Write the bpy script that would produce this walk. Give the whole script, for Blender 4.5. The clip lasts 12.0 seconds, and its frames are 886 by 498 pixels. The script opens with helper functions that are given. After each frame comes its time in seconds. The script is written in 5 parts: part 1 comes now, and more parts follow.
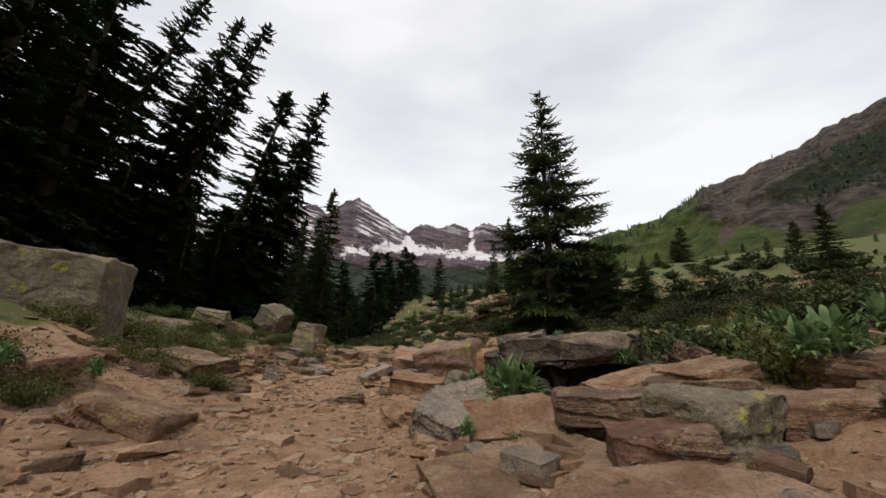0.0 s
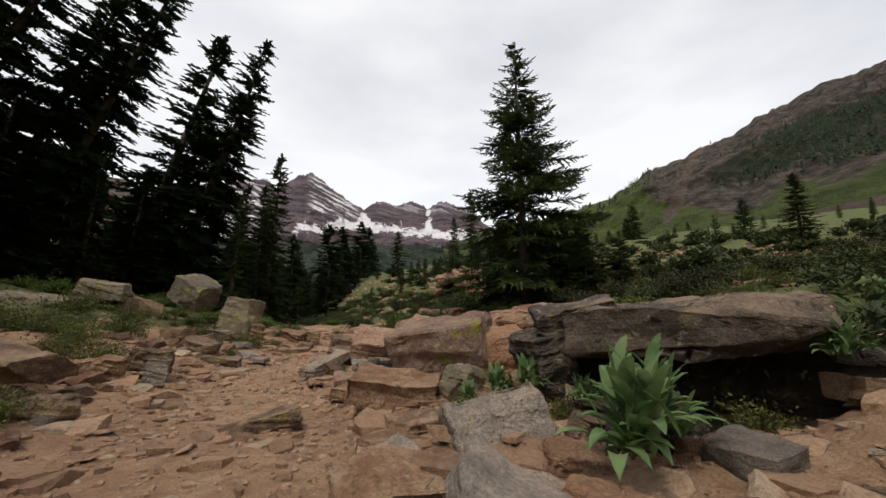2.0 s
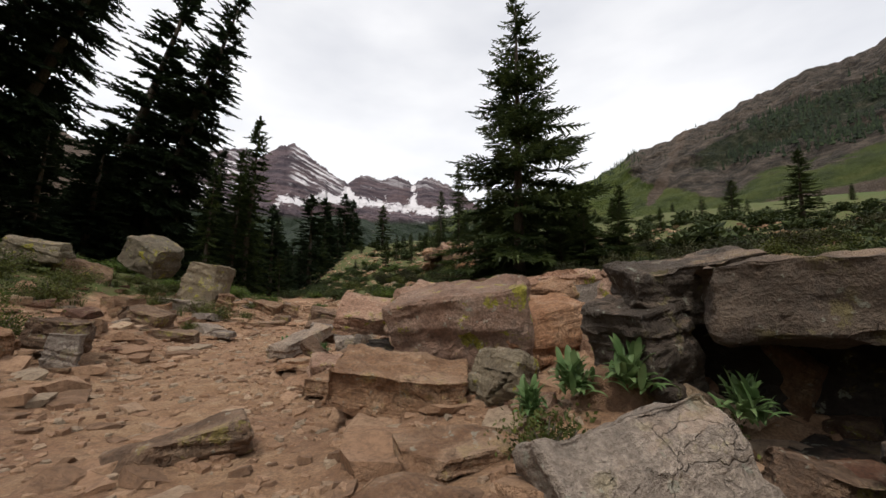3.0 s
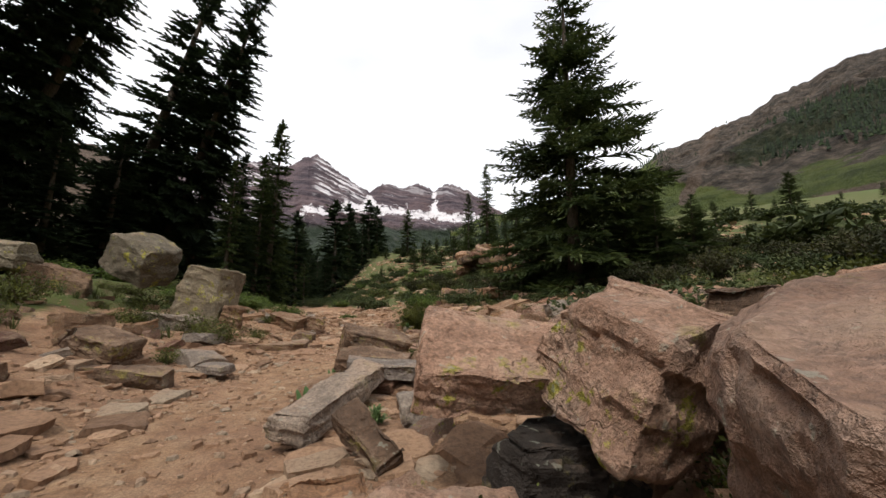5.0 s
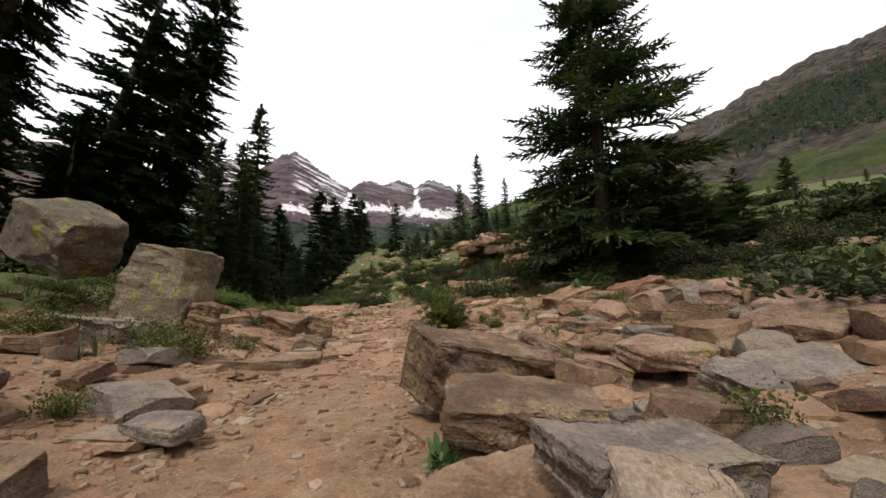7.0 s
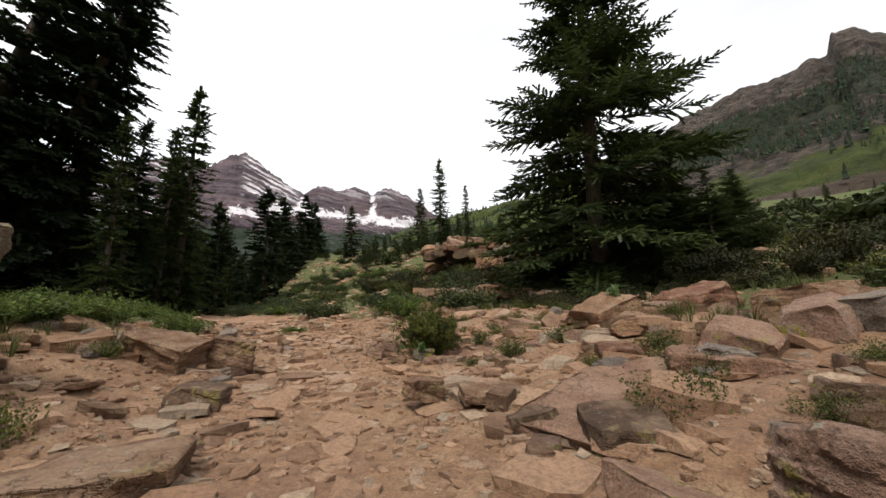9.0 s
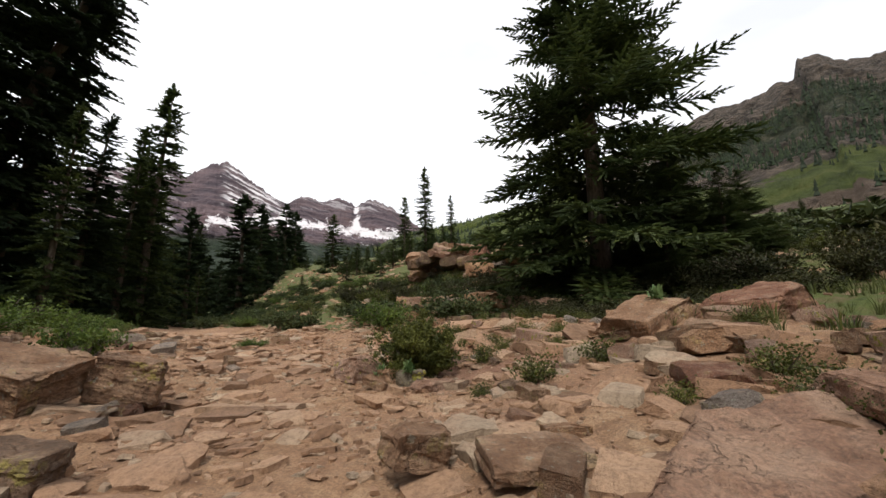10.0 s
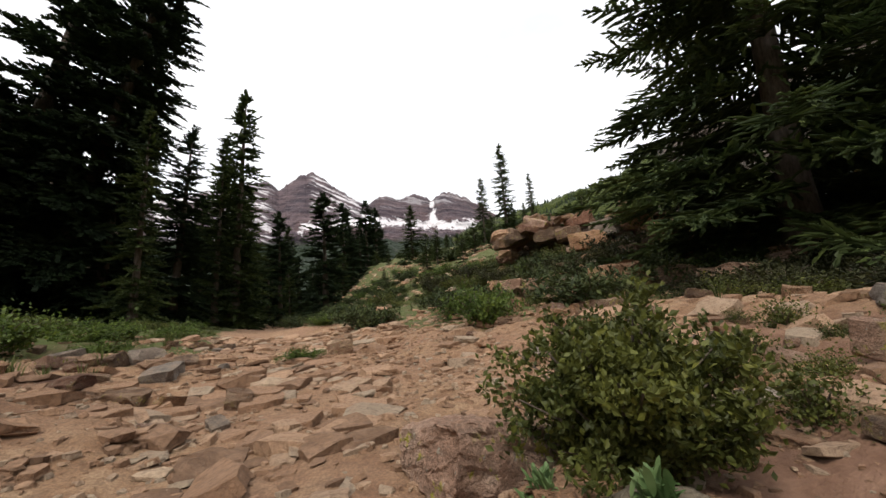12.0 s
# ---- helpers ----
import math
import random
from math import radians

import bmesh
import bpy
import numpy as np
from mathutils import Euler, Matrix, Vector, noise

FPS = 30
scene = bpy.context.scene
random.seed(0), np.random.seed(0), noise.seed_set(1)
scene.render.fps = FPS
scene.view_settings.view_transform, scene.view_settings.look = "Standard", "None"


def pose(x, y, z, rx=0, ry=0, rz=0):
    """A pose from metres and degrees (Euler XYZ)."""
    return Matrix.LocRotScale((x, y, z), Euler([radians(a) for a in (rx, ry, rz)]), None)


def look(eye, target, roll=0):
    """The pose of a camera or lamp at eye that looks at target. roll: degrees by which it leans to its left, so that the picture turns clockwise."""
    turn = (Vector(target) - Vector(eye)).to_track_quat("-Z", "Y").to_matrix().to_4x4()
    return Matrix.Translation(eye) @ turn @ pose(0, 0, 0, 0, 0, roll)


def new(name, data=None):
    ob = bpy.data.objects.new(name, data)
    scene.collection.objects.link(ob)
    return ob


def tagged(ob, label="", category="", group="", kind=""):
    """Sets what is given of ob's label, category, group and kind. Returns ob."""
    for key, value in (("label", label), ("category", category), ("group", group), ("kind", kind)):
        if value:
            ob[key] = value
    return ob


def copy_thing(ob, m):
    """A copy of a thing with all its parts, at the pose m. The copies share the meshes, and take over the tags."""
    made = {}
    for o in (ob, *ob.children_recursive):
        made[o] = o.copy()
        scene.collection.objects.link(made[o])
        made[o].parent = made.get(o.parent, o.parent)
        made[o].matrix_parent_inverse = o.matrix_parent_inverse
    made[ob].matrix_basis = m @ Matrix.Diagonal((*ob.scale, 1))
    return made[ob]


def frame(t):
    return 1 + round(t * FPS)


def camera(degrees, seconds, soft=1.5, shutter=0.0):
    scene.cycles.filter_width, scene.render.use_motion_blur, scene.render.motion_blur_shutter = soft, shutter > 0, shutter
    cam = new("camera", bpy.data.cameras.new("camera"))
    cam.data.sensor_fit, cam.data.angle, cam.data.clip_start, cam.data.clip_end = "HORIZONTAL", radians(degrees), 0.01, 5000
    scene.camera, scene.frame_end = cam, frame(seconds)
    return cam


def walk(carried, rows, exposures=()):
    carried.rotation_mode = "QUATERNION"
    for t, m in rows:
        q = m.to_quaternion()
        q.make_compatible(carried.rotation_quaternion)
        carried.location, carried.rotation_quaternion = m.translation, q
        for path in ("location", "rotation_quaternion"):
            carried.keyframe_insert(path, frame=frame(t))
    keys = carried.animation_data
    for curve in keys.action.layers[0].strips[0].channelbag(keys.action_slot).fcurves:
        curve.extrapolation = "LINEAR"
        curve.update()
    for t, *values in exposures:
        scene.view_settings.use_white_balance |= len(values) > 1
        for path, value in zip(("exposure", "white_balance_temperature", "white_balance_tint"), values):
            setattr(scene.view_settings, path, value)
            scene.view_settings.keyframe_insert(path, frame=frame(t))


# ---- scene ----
cam = camera(97.6, 12.0)
PATH = [
    (0, (0.081, 0.065, 1.04), (0.064, 2.015, 1.486), 0.3),
    (0.5, (0.03, 0.723, 1.066), (0.17, 2.667, 1.513), 0.6),
    (1, (-0.041, 1.592, 0.993), (0.113, 3.545, 1.399), 0.5),
    (1.5, (-0.21, 2.218, 0.994), (-0.035, 4.176, 1.362), -0.7),
    (2, (-0.333, 2.878, 0.994), (-0.127, 4.838, 1.329), -0.6),
    (2.5, (-0.372, 3.704, 0.908), (-0.119, 5.668, 1.184), -0.2),
    (3, (-0.526, 4.354, 0.878), (-0.237, 6.321, 1.094), 0.4),
    (3.2, (-0.65, 4.683, 0.908), (-0.343, 6.647, 1.123), -0.0),
    (4.8, (-0.982, 6.817, 0.928), (-0.779, 8.791, 1.178), 0.3),
    (5, (-1.131, 7.111, 0.914), (-0.954, 9.087, 1.162), -0.3),
    (5.5, (-1.533, 7.85, 0.816), (-1.408, 9.832, 1.058), -1.1),
    (6, (-1.837, 8.405, 0.845), (-1.74, 10.388, 1.09), -1.5),
    (6.5, (-2.038, 9.052, 0.942), (-1.86, 11.028, 1.189), -1.6),
    (7, (-2.182, 9.771, 0.793), (-1.917, 11.74, 1.021), -1.7),
    (7.2, (-2.208, 10.03, 0.789), (-1.906, 11.995, 1.009), -1.4),
    (8.8, (-2.285, 12.267, 0.827), (-1.817, 14.195, 1.078), -1.0),
    (9, (-2.294, 12.579, 0.8), (-1.805, 14.499, 1.07), -1.2),
    (9.5, (-2.177, 13.291, 0.79), (-1.635, 15.192, 1.093), -1.2),
    (10, (-2.05, 14.077, 0.707), (-1.482, 15.966, 1.038), -1.1),
    (10.5, (-1.889, 15.01, 0.707), (-1.37, 16.913, 1.035), -0.9),
    (11, (-1.829, 15.604, 0.787), (-1.378, 17.534, 1.057), -1.8),
    (11.5, (-1.828, 16.434, 0.723), (-1.506, 18.391, 0.977), -3.2),
    (12, (-1.833, 17.305, 0.722), (-1.659, 19.275, 1.014), -4.3),
]
EXPOSURES = [(0.0, 0.02), (2.5, 0.08), (5.0, 0.42), (12.0, 0.5)]
walk(cam, [(t, look(eye, target, roll)) for t, eye, target, roll in PATH], EXPOSURES)

# ---- world and sun: a high overcast sky ----
SUN_UP, SUN_ROUND = 58.0, 200.0
world = bpy.data.worlds.new("sky")
scene.world = world
world.use_nodes = True
wn, wl = world.node_tree.nodes, world.node_tree.links
wn.clear()
w_out = wn.new("ShaderNodeOutputWorld")
w_add = wn.new("ShaderNodeAddShader")
w_sky = wn.new("ShaderNodeTexSky")
w_sky.sky_type, w_sky.sun_disc = "NISHITA", False
w_sky.sun_elevation, w_sky.sun_rotation = radians(SUN_UP), radians(SUN_ROUND)
w_blue = wn.new("ShaderNodeBackground")
w_blue.inputs["Strength"].default_value = 0.025
w_cloud = wn.new("ShaderNodeBackground")
w_cloud.inputs["Strength"].default_value = 0.9
w_co = wn.new("ShaderNodeTexCoord")
w_map = wn.new("ShaderNodeMapping")
w_map.inputs["Scale"].default_value = (1.0, 1.0, 2.6)
w_noise = wn.new("ShaderNodeTexNoise")
w_noise.inputs["Scale"].default_value = 1.7
w_noise.inputs["Detail"].default_value = 5.0
w_noise.inputs["Roughness"].default_value = 0.48
w_ramp = wn.new("ShaderNodeValToRGB")
w_ramp.color_ramp.elements[0].position, w_ramp.color_ramp.elements[1].position = 0.34, 0.60
w_ramp.color_ramp.elements[0].color = (0.72, 0.72, 0.745, 1)
w_ramp.color_ramp.elements[1].color = (1.0, 0.985, 0.975, 1)
wl.new(w_co.outputs["Generated"], w_map.inputs["Vector"])
wl.new(w_map.outputs["Vector"], w_noise.inputs["Vector"])
wl.new(w_noise.outputs["Fac"], w_ramp.inputs["Fac"])
wl.new(w_ramp.outputs["Color"], w_cloud.inputs["Color"])
wl.new(w_sky.outputs["Color"], w_blue.inputs["Color"])
wl.new(w_blue.outputs[0], w_add.inputs[0])
wl.new(w_cloud.outputs[0], w_add.inputs[1])
wl.new(w_add.outputs[0], w_out.inputs["Surface"])

sun_data = bpy.data.lights.new("sun", "SUN")
sun_data.energy, sun_data.angle, sun_data.color = 2.0, radians(11), (1.0, 0.95, 0.88)
sun = new("sun", sun_data)
sun.matrix_world = look((-12, -20, 40), (0, 0, 0))


# ---- small tools ----
def hash3(i, j, k, seed):
    h = (i * 374761393 + j * 668265263 + k * 2147483647 + seed * 1274126177) & 0xFFFFFFFF
    h = ((h ^ (h >> 13)) * 1274126177) & 0xFFFFFFFF
    h = ((h ^ (h >> 16)) * 2246822519) & 0xFFFFFFFF
    return ((h ^ (h >> 15)) & 0xFFFFFF) / float(0xFFFFFF)


def value_noise(p, seed=0):
    """Smooth noise, -1 to 1, at the rows of p."""
    base = np.floor(p).astype(np.int64)
    f = p - base
    f = f * f * (3 - 2 * f)
    total = np.zeros(len(p))
    for a in (0, 1):
        for b in (0, 1):
            for c in (0, 1):
                wgt = (f[:, 0] if a else 1 - f[:, 0]) * (f[:, 1] if b else 1 - f[:, 1]) * (f[:, 2] if c else 1 - f[:, 2])
                total += wgt * hash3(base[:, 0] + a, base[:, 1] + b, base[:, 2] + c, seed)
    return total * 2 - 1


def fbm(p, octaves=4, seed=0, gain=0.5):
    total, amp = np.zeros(len(p)), 1.0
    for o in range(octaves):
        total += amp * value_noise(p * (2.03 ** o) + 17.3 * o, seed + o)
        amp *= gain
    return total


def step(a, b, v):
    u = np.clip((v - a) / (b - a), 0, 1)
    return u * u * (3 - 2 * u)


def mesh_object(name, verts, faces, material, parent=None, label="", smooth=False):
    me = bpy.data.meshes.new(name)
    if isinstance(faces, np.ndarray):
        n, k = faces.shape
        me.vertices.add(len(verts))
        me.vertices.foreach_set("co", np.asarray(verts, dtype=np.float32).ravel())
        me.loops.add(n * k)
        me.loops.foreach_set("vertex_index", faces.astype(np.int32).ravel())
        me.polygons.add(n)
        me.polygons.foreach_set("loop_start", np.arange(0, n * k, k, dtype=np.int32))
        me.update(calc_edges=True)
    else:
        me.from_pydata([tuple(v) for v in verts], [], faces)
    me.polygons.foreach_set("use_smooth", [smooth] * len(me.polygons))
    me.materials.append(material)
    me.update()
    ob = new(name, me)
    if parent is not None:
        ob.parent = parent
    if label:
        ob["label"] = label
    return ob


# ---- materials ----
class Nodes:
    def __init__(self, name, rough=0.9):
        self.m = bpy.data.materials.new(name)
        self.m.use_nodes = True
        self.t = self.m.node_tree
        self.b = self.t.nodes["Principled BSDF"]
        self.b.inputs["Roughness"].default_value = rough
        self.b.inputs["Specular IOR Level"].default_value = 0.25
        self.geo = self.t.nodes.new("ShaderNodeNewGeometry")
        self.info = self.t.nodes.new("ShaderNodeObjectInfo")
        self.co = self.t.nodes.new("ShaderNodeTexCoord")

    def link(self, a, b):
        self.t.links.new(a, b)

    def noise(self, scale, detail=4, rough=0.55, vec=None, stretch=None):
        n = self.t.nodes.new("ShaderNodeTexNoise")
        n.inputs["Scale"].default_value = scale
        n.inputs["Detail"].default_value = detail
        n.inputs["Roughness"].default_value = rough
        v = vec if vec is not None else self.geo.outputs["Position"]
        if stretch:
            mp = self.t.nodes.new("ShaderNodeMapping")
            mp.inputs["Scale"].default_value = stretch
            self.link(v, mp.inputs["Vector"])
            v = mp.outputs["Vector"]
        self.link(v, n.inputs["Vector"])
        return n.outputs["Fac"]

    def tipped(self, degrees):
        mp = self.t.nodes.new("ShaderNodeMapping")
        mp.inputs["Rotation"].default_value = (0, radians(degrees), 0)
        self.link(self.geo.outputs["Position"], mp.inputs["Vector"])
        return mp.outputs["Vector"]

    def ramp(self, fac, *stops):
        r = self.t.nodes.new("ShaderNodeValToRGB")
        e = r.color_ramp.elements
        while len(e) < len(stops):
            e.new(0.5)
        for el, (p, c) in zip(e, stops):
            el.position, el.color = p, (*c, 1) if len(c) == 3 else c
        self.link(fac, r.inputs["Fac"])
        return r.outputs["Color"]

    def mask(self, fac, lo, hi):
        r = self.t.nodes.new("ShaderNodeMapRange")
        r.interpolation_type = "SMOOTHSTEP"
        r.inputs["From Min"].default_value, r.inputs["From Max"].default_value = lo, hi
        self.link(fac, r.inputs["Value"])
        return r.outputs["Result"]

    def mix(self, fac, a, b, mode="MIX"):
        n = self.t.nodes.new("ShaderNodeMix")
        n.data_type, n.blend_type = "RGBA", mode
        for socket, v in (("Factor", fac), ("A", a), ("B", b)):
            s = [q for q in n.inputs if q.name == socket and q.type in (("VALUE",) if socket == "Factor" else ("RGBA",))][0]
            if isinstance(v, (int, float)):
                s.default_value = v
            elif isinstance(v, tuple):
                s.default_value = (*v, 1)
            else:
                self.link(v, s)
        return [q for q in n.outputs if q.type == "RGBA"][0]

    def math(self, op, a, b=0.0):
        n = self.t.nodes.new("ShaderNodeMath")
        n.operation = op
        for s, v in zip(n.inputs, (a, b)):
            if isinstance(v, (int, float)):
                s.default_value = v
            else:
                self.link(v, s)
        return n.outputs[0]

    def up(self):
        n = self.t.nodes.new("ShaderNodeSeparateXYZ")
        self.link(self.geo.outputs["Normal"], n.inputs[0])
        return n.outputs["Z"]

    def done(self, colour, bump=None, strength=0.4, distance=0.02):
        self.link(colour, self.b.inputs["Base Color"])
        if bump is not None:
            n = self.t.nodes.new("ShaderNodeBump")
            n.inputs["Strength"].default_value, n.inputs["Distance"].default_value = strength, distance
            self.link(bump, n.inputs["Height"])
            self.link(n.outputs["Normal"], self.b.inputs["Normal"])
        return self.m


def rock_material(name, dark, mid, pale, lichen=0.0, streak=0.0, grain=0.5):
    n = Nodes(name, 0.88)
    vec = n.co.outputs["Object"]
    big = n.noise(2.6, 5, 0.6, vec)
    layers = n.noise(3.0, 4, 0.6, vec, (0.5, 0.8, 9.0))
    fine = n.noise(45, 4, 0.7, vec)
    col = n.ramp(big, (0.3, dark), (0.5, mid), (0.72, pale))
    col = n.mix(n.math("MULTIPLY", n.mask(layers, 0.45, 0.75), grain), col, dark)
    tone = n.ramp(n.info.outputs["Random"], (0.0, (0.72, 0.72, 0.74)), (0.5, (1.0, 1.0, 1.0)), (1.0, (1.22, 1.13, 1.05)))
    col = n.mix(1.0, col, tone, "MULTIPLY")
    col = n.mix(n.mask(fine, 0.35, 0.66), n.mix(0.5, col, (0.045, 0.035, 0.028)), col)
    blot = n.noise(7.0, 7, 0.75, vec)
    col = n.mix(n.mask(blot, 0.36, 0.56), n.mix(0.5, col, dark), col)
    col = n.mix(n.mask(blot, 0.58, 0.74), col, n.mix(0.5, col, pale))
    if streak:
        col = n.mix(n.math("MULTIPLY", n.mask(n.noise(5.5, 5, 0.65, vec), 0.52, 0.7), streak), col, (0.07, 0.065, 0.062))
    if lichen:
        spots_ = n.mask(n.noise(6.5, 7, 0.72, vec), 0.55, 0.59)
        where = n.mask(n.noise(1.7, 3, 0.5, vec), 0.5, 0.58)
        f = n.math("MULTIPLY", n.math("MULTIPLY", spots_, where), lichen)
        col = n.mix(f, col, n.ramp(fine, (0.3, (0.17, 0.15, 0.03)), (0.7, (0.42, 0.38, 0.06))))
        pale_blot = n.mask(n.noise(14.0, 3, 0.6, vec), 0.64, 0.68)
        col = n.mix(n.math("MULTIPLY", pale_blot, 0.5), col, (0.33, 0.34, 0.27))
    dust = n.math("MULTIPLY", n.mask(n.noise(3.0, 5, 0.65, vec), 0.46, 0.62), n.mask(n.up(), 0.5, 0.95))
    col = n.mix(n.math("MULTIPLY", dust, 0.4), col, (0.40, 0.265, 0.178))
    vor = n.t.nodes.new("ShaderNodeTexVoronoi")
    vor.feature = "DISTANCE_TO_EDGE"
    vor.inputs["Scale"].default_value = 2.6
    wob = n.t.nodes.new("ShaderNodeMapping")
    wob.inputs["Scale"].default_value = (1.0, 0.6, 2.2)
    bend = n.t.nodes.new("ShaderNodeVectorMath")
    bend.operation = "ADD"
    soft = n.t.nodes.new("ShaderNodeTexNoise")
    soft.inputs["Scale"].default_value = 3.0
    soft.inputs["Detail"].default_value = 5
    n.link(vec, soft.inputs["Vector"])
    n.link(vec, bend.inputs[0])
    n.link(soft.outputs["Color"], bend.inputs[1])
    n.link(bend.outputs[0], wob.inputs["Vector"])
    n.link(wob.outputs["Vector"], vor.inputs["Vector"])
    crack = n.mask(vor.outputs["Distance"], 0.0, 0.02)
    some = n.mask(n.noise(2.0, 2, 0.5, vec), 0.48, 0.6)
    crack = n.math("MAXIMUM", crack, n.math("SUBTRACT", 1.0, some))
    col = n.mix(crack, n.mix(0.4, col, (0.03, 0.024, 0.02)), col)
    pits = n.noise(16, 5, 0.75, vec)
    col = n.mix(n.mask(pits, 0.34, 0.5), n.mix(0.32, col, (0.05, 0.036, 0.027)), col)
    relief = n.math("ADD", n.math("MULTIPLY", layers, 1.4 * grain), n.math("MULTIPLY", fine, 0.3))
    relief = n.math("ADD", relief, n.math("ADD", n.math("MULTIPLY", pits, 0.8), n.math("MULTIPLY", crack, 0.4)))
    return n.done(col, n.math("ADD", relief, n.math("MULTIPLY", blot, 1.2)), 1.0, 0.05)


M_TAN = rock_material("tan_sandstone", (0.198, 0.102, 0.0543), (0.396, 0.238, 0.138), (0.537, 0.365, 0.23), 0.25, 0.2)
M_PINK = rock_material("pink_sandstone", (0.27, 0.155, 0.102), (0.475, 0.3, 0.21), (0.6, 0.43, 0.32), 1.0, 0.3, 0.1)
M_GREY = rock_material("grey_slate", (0.2, 0.163, 0.132), (0.4, 0.33, 0.268), (0.53, 0.44, 0.36), 0.2, 0.2, 0.25)
M_BROWN = rock_material("brown_sandstone", (0.105, 0.0638, 0.0397), (0.263, 0.162, 0.1), (0.396, 0.273, 0.173), 0.5, 0.4)
M_ORANGE = rock_material("orange_sandstone", (0.24, 0.115, 0.06), (0.44, 0.25, 0.14), (0.56, 0.37, 0.235), 0.0, 0.15, 0.7)
M_BEDROCK = rock_material("reddish_bedrock", (0.2, 0.108, 0.066), (0.36, 0.21, 0.138), (0.48, 0.31, 0.21), 0.0, 0.25, 0.4)
M_RUST = rock_material("rusty_sandstone", (0.13, 0.058, 0.036), (0.26, 0.13, 0.08), (0.34, 0.205, 0.135), 0.2, 0.3)
M_LICHEN = rock_material("lichened_boulder_stone", (0.152, 0.122, 0.0835), (0.279, 0.232, 0.157), (0.385, 0.336, 0.235), 1.0, 0.5, 0.2)
ROCKS = [M_TAN, M_TAN, M_PINK, M_BROWN, M_GREY, M_RUST]


def ground_material():
    n = Nodes("dry_dirt_and_scrub", 0.95)
    big = n.noise(0.55, 5, 0.6)
    mid = n.noise(5.0, 5, 0.6)
    fine = n.noise(60, 4, 0.75)
    dirt = n.ramp(mid, (0.3, (0.249, 0.134, 0.07)), (0.5, (0.392, 0.238, 0.134)), (0.72, (0.498, 0.337, 0.202)))
    dirt = n.mix(n.mask(big, 0.4, 0.65), dirt, n.mix(0.6, dirt, (0.33, 0.185, 0.115)))
    dirt = n.mix(n.mask(fine, 0.35, 0.65), n.mix(0.5, dirt, (0.10, 0.06, 0.042)), dirt)
    dirt = n.mix(n.mask(n.noise(11.0, 7, 0.75), 0.36, 0.54), n.mix(0.4, dirt, (0.11, 0.066, 0.045)), dirt)
    att = n.t.nodes.new("ShaderNodeAttribute")
    att.attribute_name = "cover"
    sep = n.t.nodes.new("ShaderNodeSeparateColor")
    n.link(att.outputs["Color"], sep.inputs[0])
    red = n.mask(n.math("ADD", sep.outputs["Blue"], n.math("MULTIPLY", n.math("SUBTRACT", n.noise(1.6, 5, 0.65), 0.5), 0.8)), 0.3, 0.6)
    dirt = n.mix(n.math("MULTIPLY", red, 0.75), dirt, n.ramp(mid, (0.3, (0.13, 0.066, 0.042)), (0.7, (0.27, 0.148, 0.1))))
    scrub = n.ramp(n.noise(3.2, 6, 0.7), (0.3, (0.038, 0.052, 0.014)), (0.46, (0.078, 0.098, 0.024)), (0.6, (0.105, 0.085, 0.04)), (0.76, (0.19, 0.135, 0.088)))
    veil = n.mask(n.math("ADD", sep.outputs["Red"], n.math("MULTIPLY", n.math("SUBTRACT", n.noise(1.4, 5, 0.65), 0.5), 0.9)), 0.4, 0.6)
    col = n.mix(veil, dirt, scrub)
    far = n.ramp(n.noise(0.02, 6, 0.6), (0.35, (0.055, 0.085, 0.022)), (0.55, (0.075, 0.115, 0.03)), (0.7, (0.17, 0.13, 0.09)))
    col = n.mix(sep.outputs["Green"], col, far)
    relief = n.math("ADD", mid, n.math("MULTIPLY", fine, 0.5))
    return n.done(col, n.math("ADD", relief, n.noise(18, 6, 0.75)), 1.0, 0.035)


def leaf_material(name, dark, light, rough=0.6, through_light=0.25, scale=0.6):
    n = Nodes(name, rough)
    patch = n.noise(scale, 3, 0.6)
    isl = n.geo.outputs["Random Per Island"]
    col = n.mix(n.mask(patch, 0.35, 0.65), dark, light)
    col = n.mix(1.0, col, n.ramp(isl, (0.0, (0.6, 0.6, 0.55)), (0.6, (1.0, 1.0, 1.0)), (1.0, (1.45, 1.35, 1.1))), "MULTIPLY")
    n.b.inputs["Subsurface Weight"].default_value = 0.0
    m = n.done(col)
    if through_light:
        tr = n.t.nodes.new("ShaderNodeBsdfTranslucent")
        mx = n.t.nodes.new("ShaderNodeMixShader")
        mx.inputs[0].default_value = through_light
        n.link(col, tr.inputs["Color"])
        out = n.t.nodes["Material Output"]
        n.link(n.b.outputs[0], mx.inputs[1])
        n.link(tr.outputs[0], mx.inputs[2])
        n.link(mx.outputs[0], out.inputs["Surface"])
    return m


def bark_material():
    n = Nodes("spruce_bark", 0.95)
    f = n.noise(14, 5, 0.7, None, (1, 1, 0.3))
    return n.done(n.ramp(f, (0.3, (0.05, 0.036, 0.028)), (0.7, (0.17, 0.135, 0.11))), f, 0.8, 0.02)


